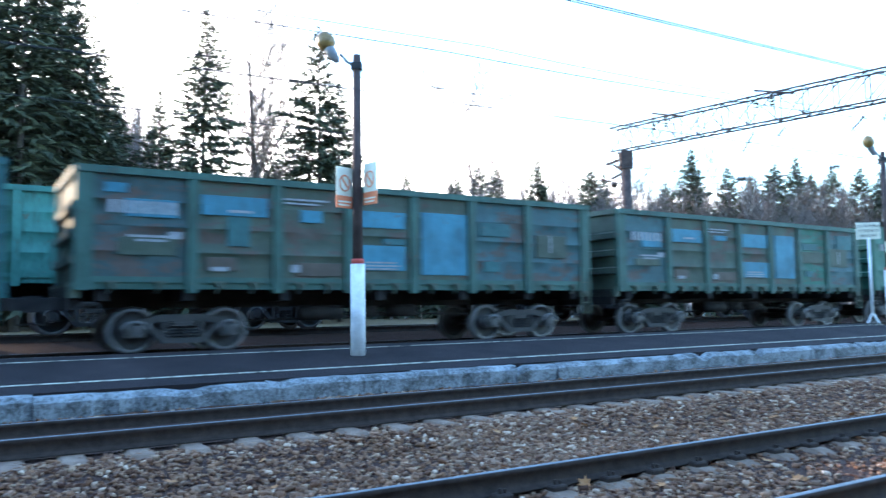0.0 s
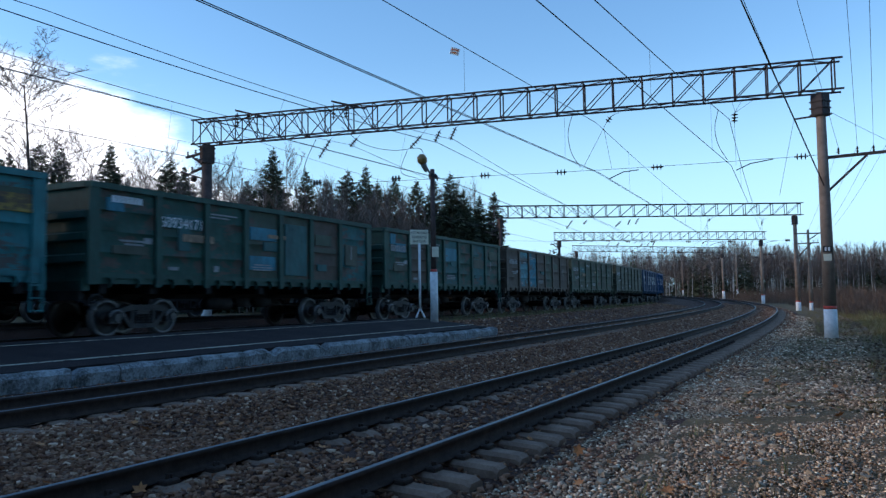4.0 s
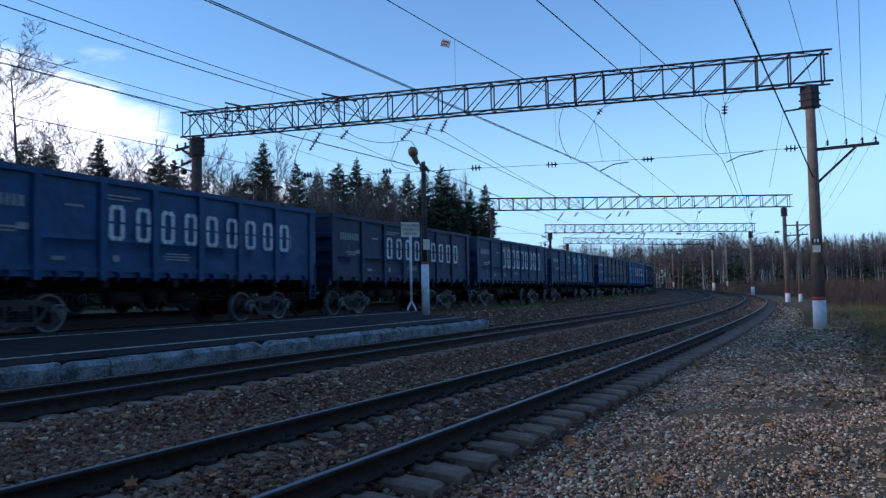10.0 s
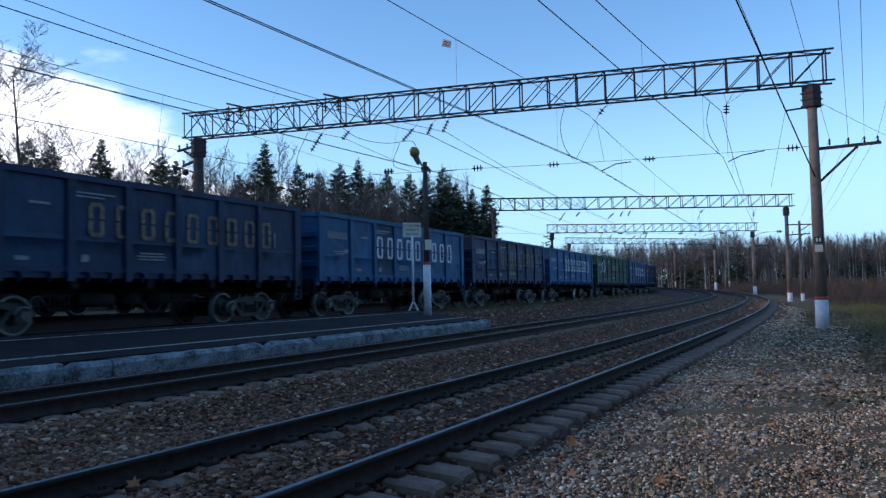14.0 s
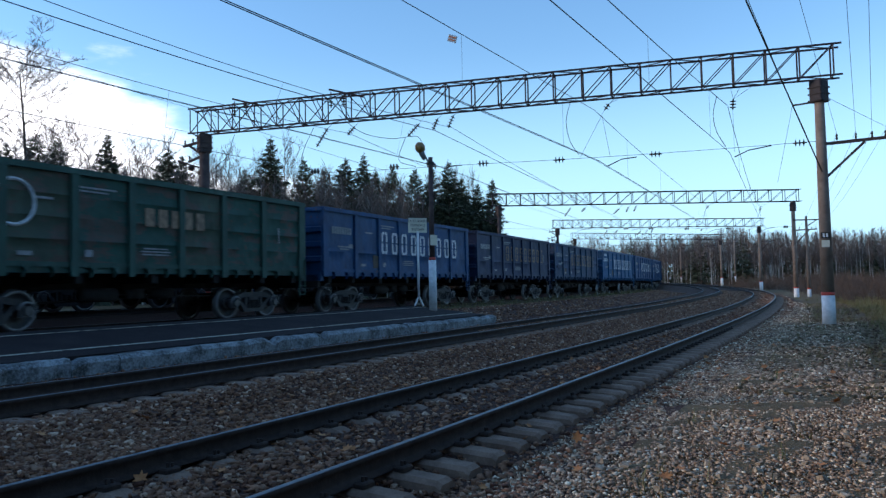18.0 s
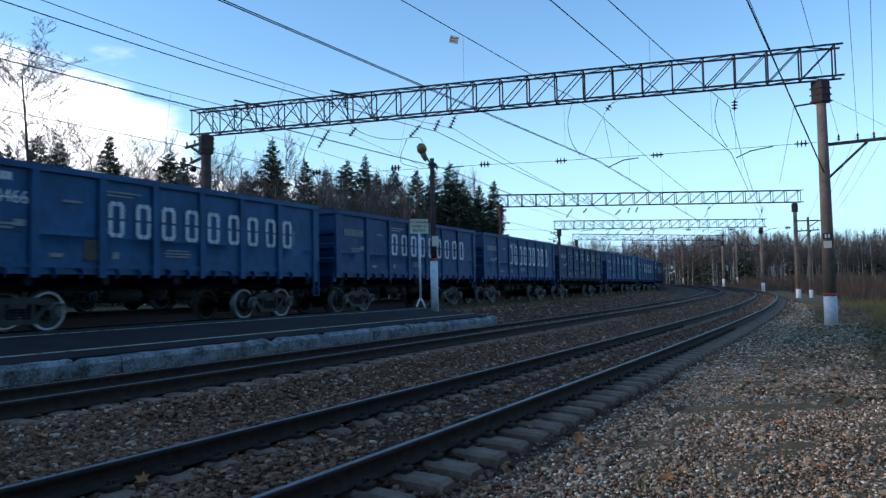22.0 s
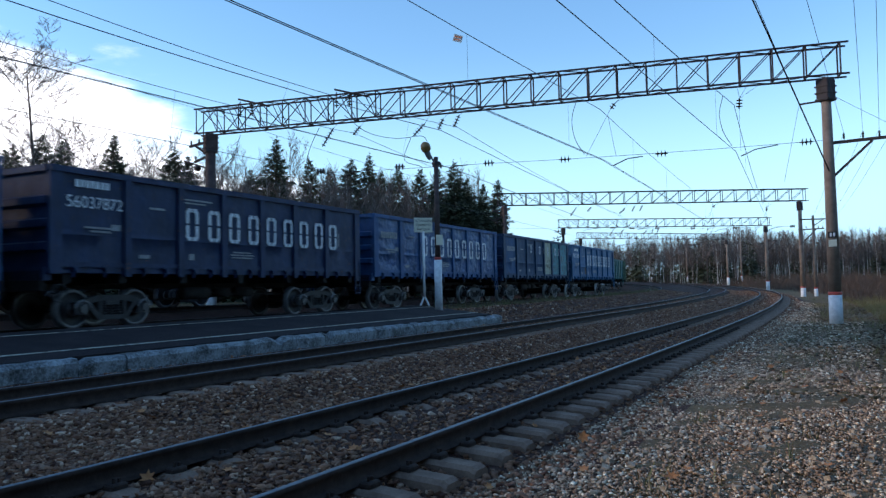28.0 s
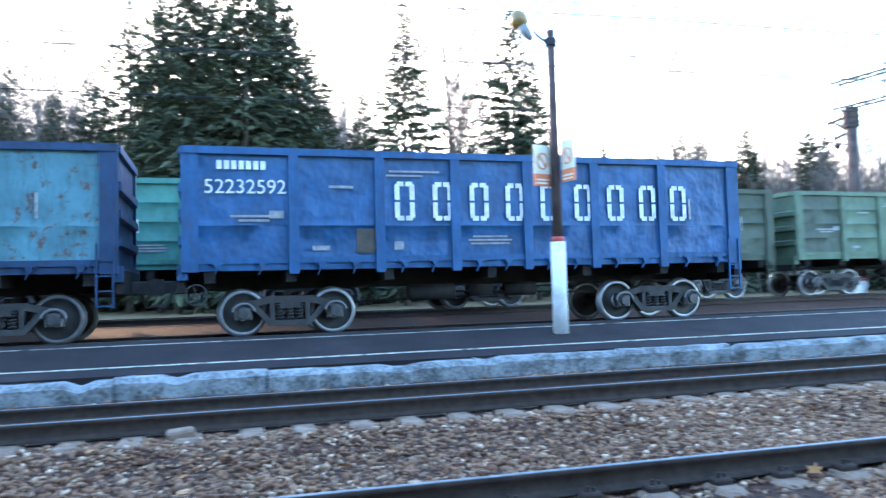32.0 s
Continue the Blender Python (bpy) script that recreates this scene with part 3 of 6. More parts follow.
# ---- platform ----
def build_platform():
    pf = thing("platform", "low asphalt railway platform with crumbling limewashed edge and worn white lines", "platform", kind="structure")
    ss = np.arange(-48, PLATFORM_END + 0.01, 1.5)
    ss[-1] = PLATFORM_END

    def strip(name, d0, d1, z0, z1, mat, lo=None, wobble=0.0, label=""):
        rng = np.random.RandomState(len(name))
        step = np.arange(-48, PLATFORM_END, 0.5)
        w0 = rng.uniform(-wobble, wobble, len(step))
        a = at(step, d0(step) + w0, z0(step))
        b = at(step, d1(step) + rng.uniform(-wobble, wobble, len(step)), z1(step))
        v = [a, b]
        if lo is not None:
            v = [at(step, d0(step) + w0, lo(step)), a, b, at(step, d1(step), lo(step))]
        n = len(v)
        vv = np.stack(v, 1).reshape(-1, 3)
        i = np.arange(len(step) - 1)[:, None] * n + np.arange(n - 1)[None, :]
        f = np.stack([i.ravel(), (i + n).ravel(), (i + n + 1).ravel(), (i + 1).ravel()], 1)[:, ::-1]
        sh = Shape()
        sh.v = [tuple(p) for p in vv]
        sh.f = [tuple(q) for q in f]
        if n == 4:
            sh.f += [tuple(range(4)), tuple(len(vv) - 1 - k for k in range(4))]
        sh.m = [0] * len(sh.f)
        return part(name, sh, mat, pf, label)

    zs = lambda d: (lambda s: z_b(s) + 0.155 + 0.115 * (d(s) - 6.5))
    front = lambda s: s * 0 + 6.62
    rear = lambda s: s * 0 + 9.35
    strip("paving", front, rear, zs(front), zs(rear), ASPHALT, lambda s: z_b(s) - 0.3, label="cracked dark asphalt paving")
    for d, w, nm in ((7.12, 0.085, "white_line"), (8.90, 0.06, "yellow_line")):
        c0, c1 = (lambda s, d=d: s * 0 + d), (lambda s, d=d, w=w: s * 0 + d + w)
        strip(nm, c0, c1, lambda s, c=c0: zs(c)(s) + 0.006, lambda s, c=c1: zs(c)(s) + 0.006, LINE, wobble=0.012)
    # edge slabs, each with a chipped top
    rng = random.Random(3)
    s = -48.0
    while s < PLATFORM_END - 0.2:
        L = min(rng.choice((0.9, 1.5, 1.5, 2.0, 3.0)), PLATFORM_END - s)
        n = max(int(L / 0.2), 3)
        sh = Shape()
        rows = []
        push = rng.uniform(-0.012, 0.012)
        drop = rng.choice((0.0, 0.0, 0.012, 0.025))
        for k in range(n + 1):
            q = s + 0.005 + (L - 0.010) * k / n
            top = float(z_b(q)) + 0.15 - drop - abs(rng.gauss(0, 0.008)) - (rng.uniform(0.03, 0.09) if rng.random() < 0.12 else 0.0)
            face = 6.42 + push + rng.uniform(-0.008, 0.012) + (0.06 if rng.random() < 0.06 else 0.0)
            rows.append([at(q, face + 0.03, float(z_b(q)) - 0.22), at(q, face, top - 0.07), at(q, face + 0.05 + abs(rng.gauss(0, 0.02)), top), at(q, 6.66, top + 0.02), at(q, 6.66, float(z_b(q)) - 0.22)])
        v = [tuple(p) for r in rows for p in r]
        f = [(k * 5 + j, k * 5 + j + 1, (k + 1) * 5 + j + 1, (k + 1) * 5 + j) for k in range(n) for j in range(4)]
        f += [tuple(reversed(range(5))), tuple(range(n * 5, n * 5 + 5))]
        sh.add(v, f)
        part("edge_slab", sh, LIME, pf, "chipped limewashed concrete edge slab")
        s += L
    return zs


PLATFORM_Z = build_platform()


def platform_top(s, d):
    return float(PLATFORM_Z(lambda q: q * 0 + d)(np.float64(s)))


# ---- wagons ----
POSTS = (-4.27, -2.5, -0.84, 0.84, 2.5, 4.27)
BAYS = ((-6.4, -4.27), (-4.27, -2.5), (-2.5, -0.84), (-0.84, 0.84), (0.84, 2.5), (2.5, 4.27), (4.27, 6.4))


def wheelset_mesh():
    sh = Shape()
    for sgn in (-1, 1):
        prof = [(0.60, 0.09), (0.66, 0.14), (0.69, 0.16), (0.715, 0.36), (0.70, 0.40), (0.685, 0.505), (0.72, 0.505), (0.735, 0.478), (0.83, 0.472), (0.836, 0.432), (0.835, 0.40), (0.80, 0.38), (0.785, 0.20), (0.83, 0.16), (0.84, 0.10), (0.90, 0.09), (0.98, 0.075), (0.98, 0.001)]
        slots = [0, 0, 0, 0, 1, 1, 1, 1, 1, 1, 0, 0, 0, 1, 0, 0, 0]
        sh.lathe_y([(y * sgn, r) for y, r in (prof if sgn > 0 else prof)], n=28, slots=slots)
    sh.tube([(0, -0.62, 0), (0, 0.62, 0)], 0.085, 10)
    return sh.mesh("wheelset", [WHEEL, TREAD], True)


AXLEBOX = surface("axle_box_steel", ((0.3, (0.035, 0.033, 0.033)), (0.7, (0.12, 0.116, 0.116))), 6, 0.5, 0.4, bump=0.2)


def bogie_meshes():
    side = Shape()
    for y0, y1 in ((-0.085, 0.085),):
        side.prism([(-1.10, 0.50), (-1.06, 0.64), (-0.80, 0.70), (-0.45, 0.80), (0.45, 0.80), (0.80, 0.70), (1.06, 0.64), (1.10, 0.50), (0.98, 0.60), (0.76, 0.58), (0.40, 0.66), (-0.40, 0.66), (-0.76, 0.58), (-0.98, 0.60)], y0, y1)
        side.prism([(-0.78, 0.60), (-0.42, 0.20), (0.42, 0.20), (0.78, 0.60), (0.62, 0.60), (0.36, 0.31), (-0.36, 0.31), (-0.62, 0.60)], y0, y1)
        for x in (-0.36, 0.36):
            side.soft_box(x - 0.05, x + 0.05, y0, y1, 0.28, 0.72, 0.015)
    box = Shape()
    box.soft_box(-0.17, 0.17, -0.12, 0.10, 0.34, 0.63, 0.05)
    box.tube([(0, -0.10, 0.475), (0, -0.17, 0.475)], [0.13, 0.11], 14)
    for a in range(6):
        c, s = math.cos(a * math.pi / 3), math.sin(a * math.pi / 3)
        box.tube([(0.085 * c, -0.17, 0.475 + 0.085 * s), (0.085 * c, -0.185, 0.475 + 0.085 * s)], 0.014, 6)
    arch = [(0.22 * math.cos(a), -0.125, 0.475 + 0.19 * math.sin(a)) for a in np.linspace(0.15, math.pi - 0.15, 9)]
    box.tube(arch, 0.028, 6, slot=1)
    spring = Shape()
    turns = 5
    spring.tube([(0.075 * math.cos(t), 0.075 * math.sin(t), 0.31 + 0.33 * t / (turns * 2 * math.pi)) for t in np.linspace(0, turns * 2 * math.pi, turns * 9)], 0.019, 5)
    bolster = Shape()
    bolster.soft_box(-0.22, 0.22, -1.1, 1.1, 0.56, 0.78, 0.03).box(-0.06, 0.06, -0.95, 0.95, 0.32, 0.42)
    bolster.tube([(0, 0, 0.78), (0, 0, 0.90)], 0.2, 14)
    brake = Shape()
    for x in (-0.40, 0.40):
        for y in (-0.78, 0.78):
            brake.soft_box(x * 1.02 - 0.035, x * 1.02 + 0.035, y - 0.06, y + 0.06, 0.34, 0.62, 0.015)
        brake.tube([(x, -0.8, 0.42), (x, 0.8, 0.42)], 0.03, 6)
    return [x.mesh(n, [AXLEBOX, ADAPTER] if n == "axle_box" else [BOGIE]) for x, n in ((side, "side_frame"), (box, "axle_box"), (spring, "coil_spring"), (bolster, "bolster"), (brake, "brake_gear"))]


WHEELSET = wheelset_mesh()
SIDE_FRAME, AXLE_BOX, SPRING, BOLSTER, BRAKE = bogie_meshes()


def bogie(parent, x):
    b = new("bogie")
    b.empty_display_size = 0.2
    b.parent, b.matrix_basis = parent, pose(x, 0, 0)
    part("bolster", BOLSTER, None, b)
    part("brake_gear", BRAKE, None, b)
    for y, rz in ((-1.02, 0), (1.02, 180)):
        part("side_frame", SIDE_FRAME, None, b, m=pose(0, y, 0, 0, 0, rz))
        for w in (-0.925, 0.925):
            part("axle_box", AXLE_BOX, None, b, m=pose(w, y - 0.04 * (1 if y < 0 else -1), 0, 0, 0, rz))
        for w in (-0.2, 0.0, 0.2):
            part("coil_spring", SPRING, None, b, m=pose(w, y, 0))
    for w in (-0.925, 0.925):
        part("wheelset", WHEELSET, None, b, m=pose(w, 0, 0.475))
    return b


def wagon_meshes():
    out = {}
    for kind, ridges in (("panel", (2.25,)), ("planked", (2.12, 2.66, 3.20))):
        for k, (x0, x1) in enumerate(BAYS):
            a, b = x0 + (0.10 if k else 0.12), x1 - (0.10 if k < 6 else 0.12)
            n = 7
            sh = Shape()
            rng = random.Random(k + 11)
            zz = sorted([1.58, 1.85, 2.40, 2.93, 3.45, 3.73] + [r + e for r in ridges for e in (-0.016, 0.0, 0.016)])
            v, cols = [], n + 1
            for z in zz:
                for i in range(cols):
                    x = a + (b - a) * i / n
                    edge = 0 < i < n and z not in (1.58, 3.73)
                    y = -1.50 + (rng.uniform(-0.018, 0.03) if edge else 0.0)
                    if z in ridges:
                        y -= 0.02
                    v.append((x, y, z))
            f = [(j * cols + i, j * cols + i + 1, (j + 1) * cols + i + 1, (j + 1) * cols + i) for j in range(len(zz) - 1) for i in range(n)]
            sh.add(v, f)
            sh.add([(x, -1.47, z) for x, y, z in v], [tuple(reversed(q)) for q in f])
            out[kind, k] = sh.mesh("side_panel", [PAINT], True)
    post = Shape()
    post.prism([(-0.10, 1.28), (-0.085, 1.24), (0.085, 1.24), (0.10, 1.28), (0.10, 3.75), (-0.10, 3.75)], -1.585, -1.47)
    out["post"] = post.mesh("side_post", [PAINT])
    end_post = Shape()
    end_post.box(-0.16, 0.16, -1.56, -1.44, 1.30, 3.75)
    out["end_post"] = end_post.mesh("corner_post", [PAINT])
    rail_ = Shape()
    rail_.prism([(-6.42, 3.73), (6.42, 3.73), (6.42, 3.86), (6.40, 3.88), (-6.40, 3.88), (-6.42, 3.86)], -1.59, -1.44)
    out["top_rail"] = rail_.mesh("top_rail", [PAINT])
    sill = Shape()
    sill.box(-6.4, 6.4, -1.54, -1.46, 1.46, 1.585).box(-6.4, 6.4, -1.50, -1.44, 1.32, 1.46)
    out["sill"] = sill.mesh("side_sill", [PAINT])
    hook = Shape()
    hook.prism([(-0.07, 1.47), (0.08, 1.47), (0.07, 1.36), (0.0, 1.33), (-0.06, 1.22), (-0.02, 1.36)], -1.60, -1.50)
    hook.box(-0.12, 0.12, -1.57, -1.53, 1.45, 1.495)
    out["hook"] = hook.mesh("hatch_hook", [PAINT])
    end = Shape()
    face = [(6.30, 1.15), (6.50, 1.15), (6.50, 1.46), (6.36, 1.46)]
    for z in (1.95, 2.50, 3.05):
        face += [(6.36, z - 0.13), (6.47, z - 0.08), (6.47, z + 0.08), (6.36, z + 0.13)]
    face += [(6.36, 3.73), (6.46, 3.73), (6.46, 3.88), (6.30, 3.88)]
    end.prism(face[::-1], -1.46, 1.46)
    out["end"] = end.mesh("end_wall", [PAINT])
    floor = Shape()
    floor.box(-6.3, 6.3, -1.46, 1.46, 1.38, 1.46)
    out["floor"] = floor.mesh("floor_hatches", [UNDER])
    out["sill_beam"] = Shape().box(-6.5, 6.5, -0.28, 0.28, 0.95, 1.38).mesh("centre_sill", [UNDER])
    out["bearer"] = Shape().prism([(-0.10, 1.08), (0.10, 1.08), (0.10, 1.379), (-0.10, 1.379)], -1.45, 1.45).mesh("cross_bearer", [UNDER])
    out["buffer_beam"] = Shape().box(-0.07, 0.07, -1.35, 1.35, 0.92, 1.378).mesh("end_beam", [UNDER])
    tank = Shape()
    tank.tube([(-1.75, -0.75, 0.80), (-1.7, -0.75, 0.80), (-0.7, -0.75, 0.80), (-0.65, -0.75, 0.80)], [0.12, 0.18, 0.18, 0.12], 14)
    tank.tube([(0.6, -0.62, 0.82), (1.35, -0.62, 0.82)], 0.15, 12).tube([(-0.65, -0.7, 0.8), (3.2, -0.55, 0.7)], 0.025, 6).tube([(-3.3, -0.5, 0.62), (0.6, -0.6, 0.72)], 0.03, 6)
    tank.box(-0.3, 0.25, -0.8, -0.45, 0.68, 0.95)
    out["tank"] = tank.mesh("brake_reservoir", [UNDER], True)
    cp = Shape()
    cp.soft_box(6.4, 6.85, -0.13, 0.13, 0.92, 1.18, 0.03).prism([(6.80, 0.88), (6.80, 1.22), (6.98, 1.22), (7.02, 1.05), (6.98, 0.88)], -0.17, 0.17)
    cp.tube([(6.6, 0.3, 1.0), (6.75, 0.28, 0.62), (6.95, 0.2, 0.66)], 0.03, 6)
    out["coupler"] = cp.mesh("coupler", [BOGIE])
    lad = Shape()
    for x in (6.05, 6.34):
        lad.box(x - 0.018, x + 0.018, -1.60, -1.56, 0.66, 1.90)
    for z in (0.70, 0.98, 1.26, 1.56):
        lad.box(6.05, 6.34, -1.59, -1.57, z - 0.014, z + 0.014)
    out["ladder"] = lad.mesh("ladder", [PAINT])
    hw = Shape()
    hw.tube([(0.2 * math.cos(t), 0, 0.2 * math.sin(t)) for t in np.linspace(0, 2 * math.pi, 21)], 0.016, 6)
    for a in range(4):
        hw.tube([(0, 0, 0), (0.2 * math.cos(a * math.pi / 2 + 0.3), 0, 0.2 * math.sin(a * math.pi / 2 + 0.3))], 0.012, 5)
    hw.tube([(0, 0, 0), (0, 0.25, 0)], 0.02, 6)
    out["handwheel"] = hw.mesh("handwheel", [BOGIE])
    for me in out.values():
        for v in me.vertices:
            v.co.z = low(v.co.z)
    return out


def low(z):
    """Body heights: everything over the sill drawn down a little."""
    return z if z < 1.3 else 1.3 + (z - 1.3) * 0.955


WM = wagon_meshes()


def planked(w):
    """Give an older wagon the plates with three ridges."""
    swap = {WM["panel", k].name: WM["planked", k] for k in range(7)}
    for o in w.children:
        if o.type == "MESH" and o.data.name in swap:
            o.data = swap[o.data.name]


def bars(name, rows, y, mat, parent, label=""):
    """Thin painted bars (x, z, width, height) on the near side."""
    sh = Shape()
    for x, z, w, h in rows:
        sh.box(x, x + w, y - 0.004, y, low(z), low(z + h))
    ob = part(name, sh, mat, parent, label)
    return tagged(ob, label, kind="stuff") if len(rows) > 6 else ob


def text_mesh(body, size, mat, name="lettering", stretch=1.0):
    cu = bpy.data.curves.new(name, "FONT")
    cu.body, cu.size, cu.extrude, cu.align_x = body, size, 0.002, "CENTER"
    tmp = bpy.data.objects.new(name, cu)
    scene.collection.objects.link(tmp)
    me = bpy.data.meshes.new_from_object(tmp.evaluated_get(bpy.context.evaluated_depsgraph_get()))
    bpy.data.objects.remove(tmp)
    bpy.data.curves.remove(cu)
    me.materials.clear()
    me.materials.append(mat)
    return me


def base_wagon():
    """One open four-axle gondola wagon at rail level, near side at -y."""
    w = thing("gondola_wagon", "open freight gondola wagon", "wagon", "wagons of the train")
    for k in range(7):
        part("side_panel", WM["panel", k], None, w)
        part("side_panel", WM["panel", 6 - k], None, w, m=pose(0, 0, 0, 0, 0, 180))
    for rz in (0, 180):
        m = pose(0, 0, 0, 0, 0, rz)
        for x in POSTS:
            part("side_post", WM["post"], None, w, m=m @ pose(x, 0, 0))
        for x in (-6.26, 6.26):
            part("corner_post", WM["end_post"], None, w, m=m @ pose(x, 0, 0))
        part("top_rail", WM["top_rail"], None, w, m=m)
        part("side_sill", WM["sill"], None, w, m=m)
        part("end_wall", WM["end"], None, w, m=m)
        part("coupler", WM["coupler"], None, w, m=m)
        part("ladder", WM["ladder"], None, w, m=m)
    for x0, x1 in BAYS:
        for q in (0.3, 0.7):
            part("hatch_hook", WM["hook"], None, w, m=pose(x0 + (x1 - x0) * q, 0, 0))
    part("floor_hatches", WM["floor"], None, w)
    part("centre_sill", WM["sill_beam"], None, w)
    for x in (-5.9, -4.325, -2.3, 0, 2.3, 4.325, 5.9):
        part("cross_bearer", WM["bearer"], None, w, m=pose(x, 0, 0))
    for x in (-6.43, 6.43):
        part("end_beam", WM["buffer_beam"], None, w, m=pose(x, 0, 0))
    part("brake_reservoir", WM["tank"], None, w)
    part("handwheel", WM["handwheel"], None, w, m=pose(-6.15, -1.52, 0.86))
    bogie(w, -4.325)
    bogie(w, 4.325)
    return w


# colours of the wagons
BLUE = (0.004, 0.052, 0.145)
DEEP = (0.005, 0.034, 0.088)
BRIGHT = (0.003, 0.072, 0.18)
NAVY = (0.006, 0.019, 0.064)
TEAL = (0.013, 0.09, 0.092)
GREEN = (0.011, 0.058, 0.043)
MOSS = (0.042, 0.062, 0.04)
OLIVE = (0.05, 0.058, 0.04)
RUSTY = (0.07, 0.05, 0.036)
SKYB = (0.022, 0.165, 0.225)
PALEB = (0.06, 0.19, 0.225)
CREAM = (0.36, 0.36, 0.27)
YELLOW = (0.3, 0.2, 0.045)
FROST = (0.014, 0.062, 0.17)
SLATEG = (0.03, 0.062, 0.06)
AQUA = (0.022, 0.155, 0.165)
LEAFG = (0.013, 0.105, 0.072)
TEALG = (0.032, 0.085, 0.088)
TRIMG = (0.026, 0.085, 0.066)
EARTHG = (0.05, 0.072, 0.05)
HEATHG = (0.06, 0.10, 0.06)
JADE = (0.03, 0.17, 0.135)
PALEG = (0.085, 0.14, 0.088)

# base colour, colours of single bays (0 to 6 from the leading end), big letter bars, crumpled plates, number that can be read, label
FLEET = {
    0: (BRIGHT, {}, 2, True, "52232592", "bright blue dented gondola wagon with big white stencilled marks"),
    1: (DEEP, {4: CREAM, 5: PALEB, 6: PALEB, 0: BLUE}, 1, False, "", "blue gondola wagon with a cream and a pale blue rusty bay"),
    2: (FROST, {}, 2, True, "", "crumpled glossy blue gondola wagon with faded white marks"),
    3: (NAVY, {}, 2, False, "56037872", "dark navy gondola wagon with big white stencilled marks"),
    4: (BLUE, {}, 2, False, "", "blue gondola wagon with big white stencilled marks"),
    5: (BLUE, {6: SKYB}, 1, False, "", "blue gondola wagon with small white marks"),
    6: (DEEP, {5: SLATEG}, 1, False, "", "dull blue gondola wagon with one patched grey-green bay"),
    7: (BLUE, {}, 6, False, "", "blue gondola wagon with tall white stencilled marks"),
    8: (BLUE, {}, 2, False, "", "blue gondola wagon with big white stencilled marks"),
    9: (BRIGHT, {}, 2, False, "52484466", "bright blue gondola wagon with big white stencilled marks"),
    10: (DEEP, {2: NAVY, 5: NAVY}, 3, False, "", "dark navy gondola wagon with rust-coloured worn marks"),
    11: (NAVY, {}, 3, False, "", "dark blue gondola wagon with worn grey marks"),
    12: (BLUE, {}, 2, False, "", "blue gondola wagon with big white stencilled marks and a black patch"),
    13: (GREEN, {1: MOSS, 4: MOSS}, 4, False, "", "dark green gondola wagon with a round white emblem"),
    14: (BRIGHT, {}, 2, False, "", "bright blue gondola wagon with big white stencilled marks"),
    15: (NAVY, {3: RUSTY}, 3, False, "", "dark navy gondola wagon with rusty worn marks"),
    16: (BRIGHT, {2: DEEP}, 2, False, "", "bright blue gondola wagon with white stencilled marks"),
    17: (NAVY, {0: BLUE, 1: DEEP, 4: DEEP}, 3, False, "", "dark navy gondola wagon with worn brown marks"),
    18: (DEEP, {4: SKYB, 5: FROST}, 1, False, "", "blue gondola wagon with faded pale bays"),
    19: (DEEP, {}, 6, False, "", "dull blue gondola wagon with pale stencilled marks"),
    20: (NAVY, {}, 2, False, "", "dark slate blue gondola wagon with pale marks"),
    21: (BLUE, {}, 2, False, "", "blue gondola wagon with big white stencilled marks"),
    22: (DEEP, {}, 2, False, "", "blue gondola wagon with big white stencilled marks"),
    23: (OLIVE, {}, 0, False, "", "olive brown weathered gondola wagon"),
    24: (MOSS, {5: OLIVE}, 5, False, "", "olive green weathered gondola wagon with a pale plate"),
    25: (RUSTY, {1: PALEB, 2: SKYB, 4: MOSS}, 0, False, "", "brown weathered gondola wagon with pale blue patches"),
    26: (GREEN, {1: RUSTY, 3: TEAL, 5: TEAL}, 0, False, "", "green patched gondola wagon with teal bays"),
    27: (GREEN, {3: MOSS, 4: MOSS, 5: RUSTY, 6: TEAL}, 5, False, "60934171", "dark green patched gondola wagon with white number"),
    28: (AQUA, {}, 0, False, "", "teal gondola wagon with yellow and brown patches"),
    29: (HEATHG, {4: SKYB, 1: PALEG}, 0, False, "", "moss green gondola wagon with sky blue patches"),
    30: (LEAFG, {}, 5, False, "", "bright green gondola wagon with small white marks"),
    31: (EARTHG, {0: TEALG, 5: LEAFG, 6: TEALG}, 0, False, "", "weathered green gondola wagon with light blue patches"),
    32: (EARTHG, {0: SLATEG, 5: TEALG, 6: TEALG}, 0, False, "", "rusty green gondola wagon with light blue patches"),
    33: (TEAL, {}, 0, False, "", "bright teal gondola wagon"),
    34: (MOSS, {}, 0, False, "", "moss green gondola wagon"),
}
STANDING = ((PALEG, {1: MOSS}), (PALEG, {2: MOSS, 4: PALEB}), (OLIVE, {1: TEAL, 3: PALEG}), (JADE, {}), (JADE, {4: LEAFG}), (MOSS, {2: PALEG}), (PALEG, {0: EARTHG, 3: TEALG}), (MOSS, {}), (PALEG, {3: TEAL}), (GREEN, {}), (OLIVE, {}), (TEAL, {5: PALEG}))


def paint(w, base, bays, crumpled=False, trim=None):
    near = 0
    for o in w.children:
        o.color = (*base, 1)
        if trim and o.name.split(".")[0] in ("side_post", "corner_post", "top_rail", "side_sill"):
            o.color = (*trim, 1)
        if trim and o.name.startswith("side_panel"):
            o.material_slots[0].link = "OBJECT"
            o.material_slots[0].material = WORN
        if o.name.startswith("side_panel") and abs(o.matrix_basis.to_euler().z) < 0.1:
            if near in bays:
                o.color = (*bays[near], 1)
            near += 1
            if crumpled:
                o.material_slots[0].link = "OBJECT"
                o.material_slots[0].material = GLOSS if base == FROST else DENTED
    return w


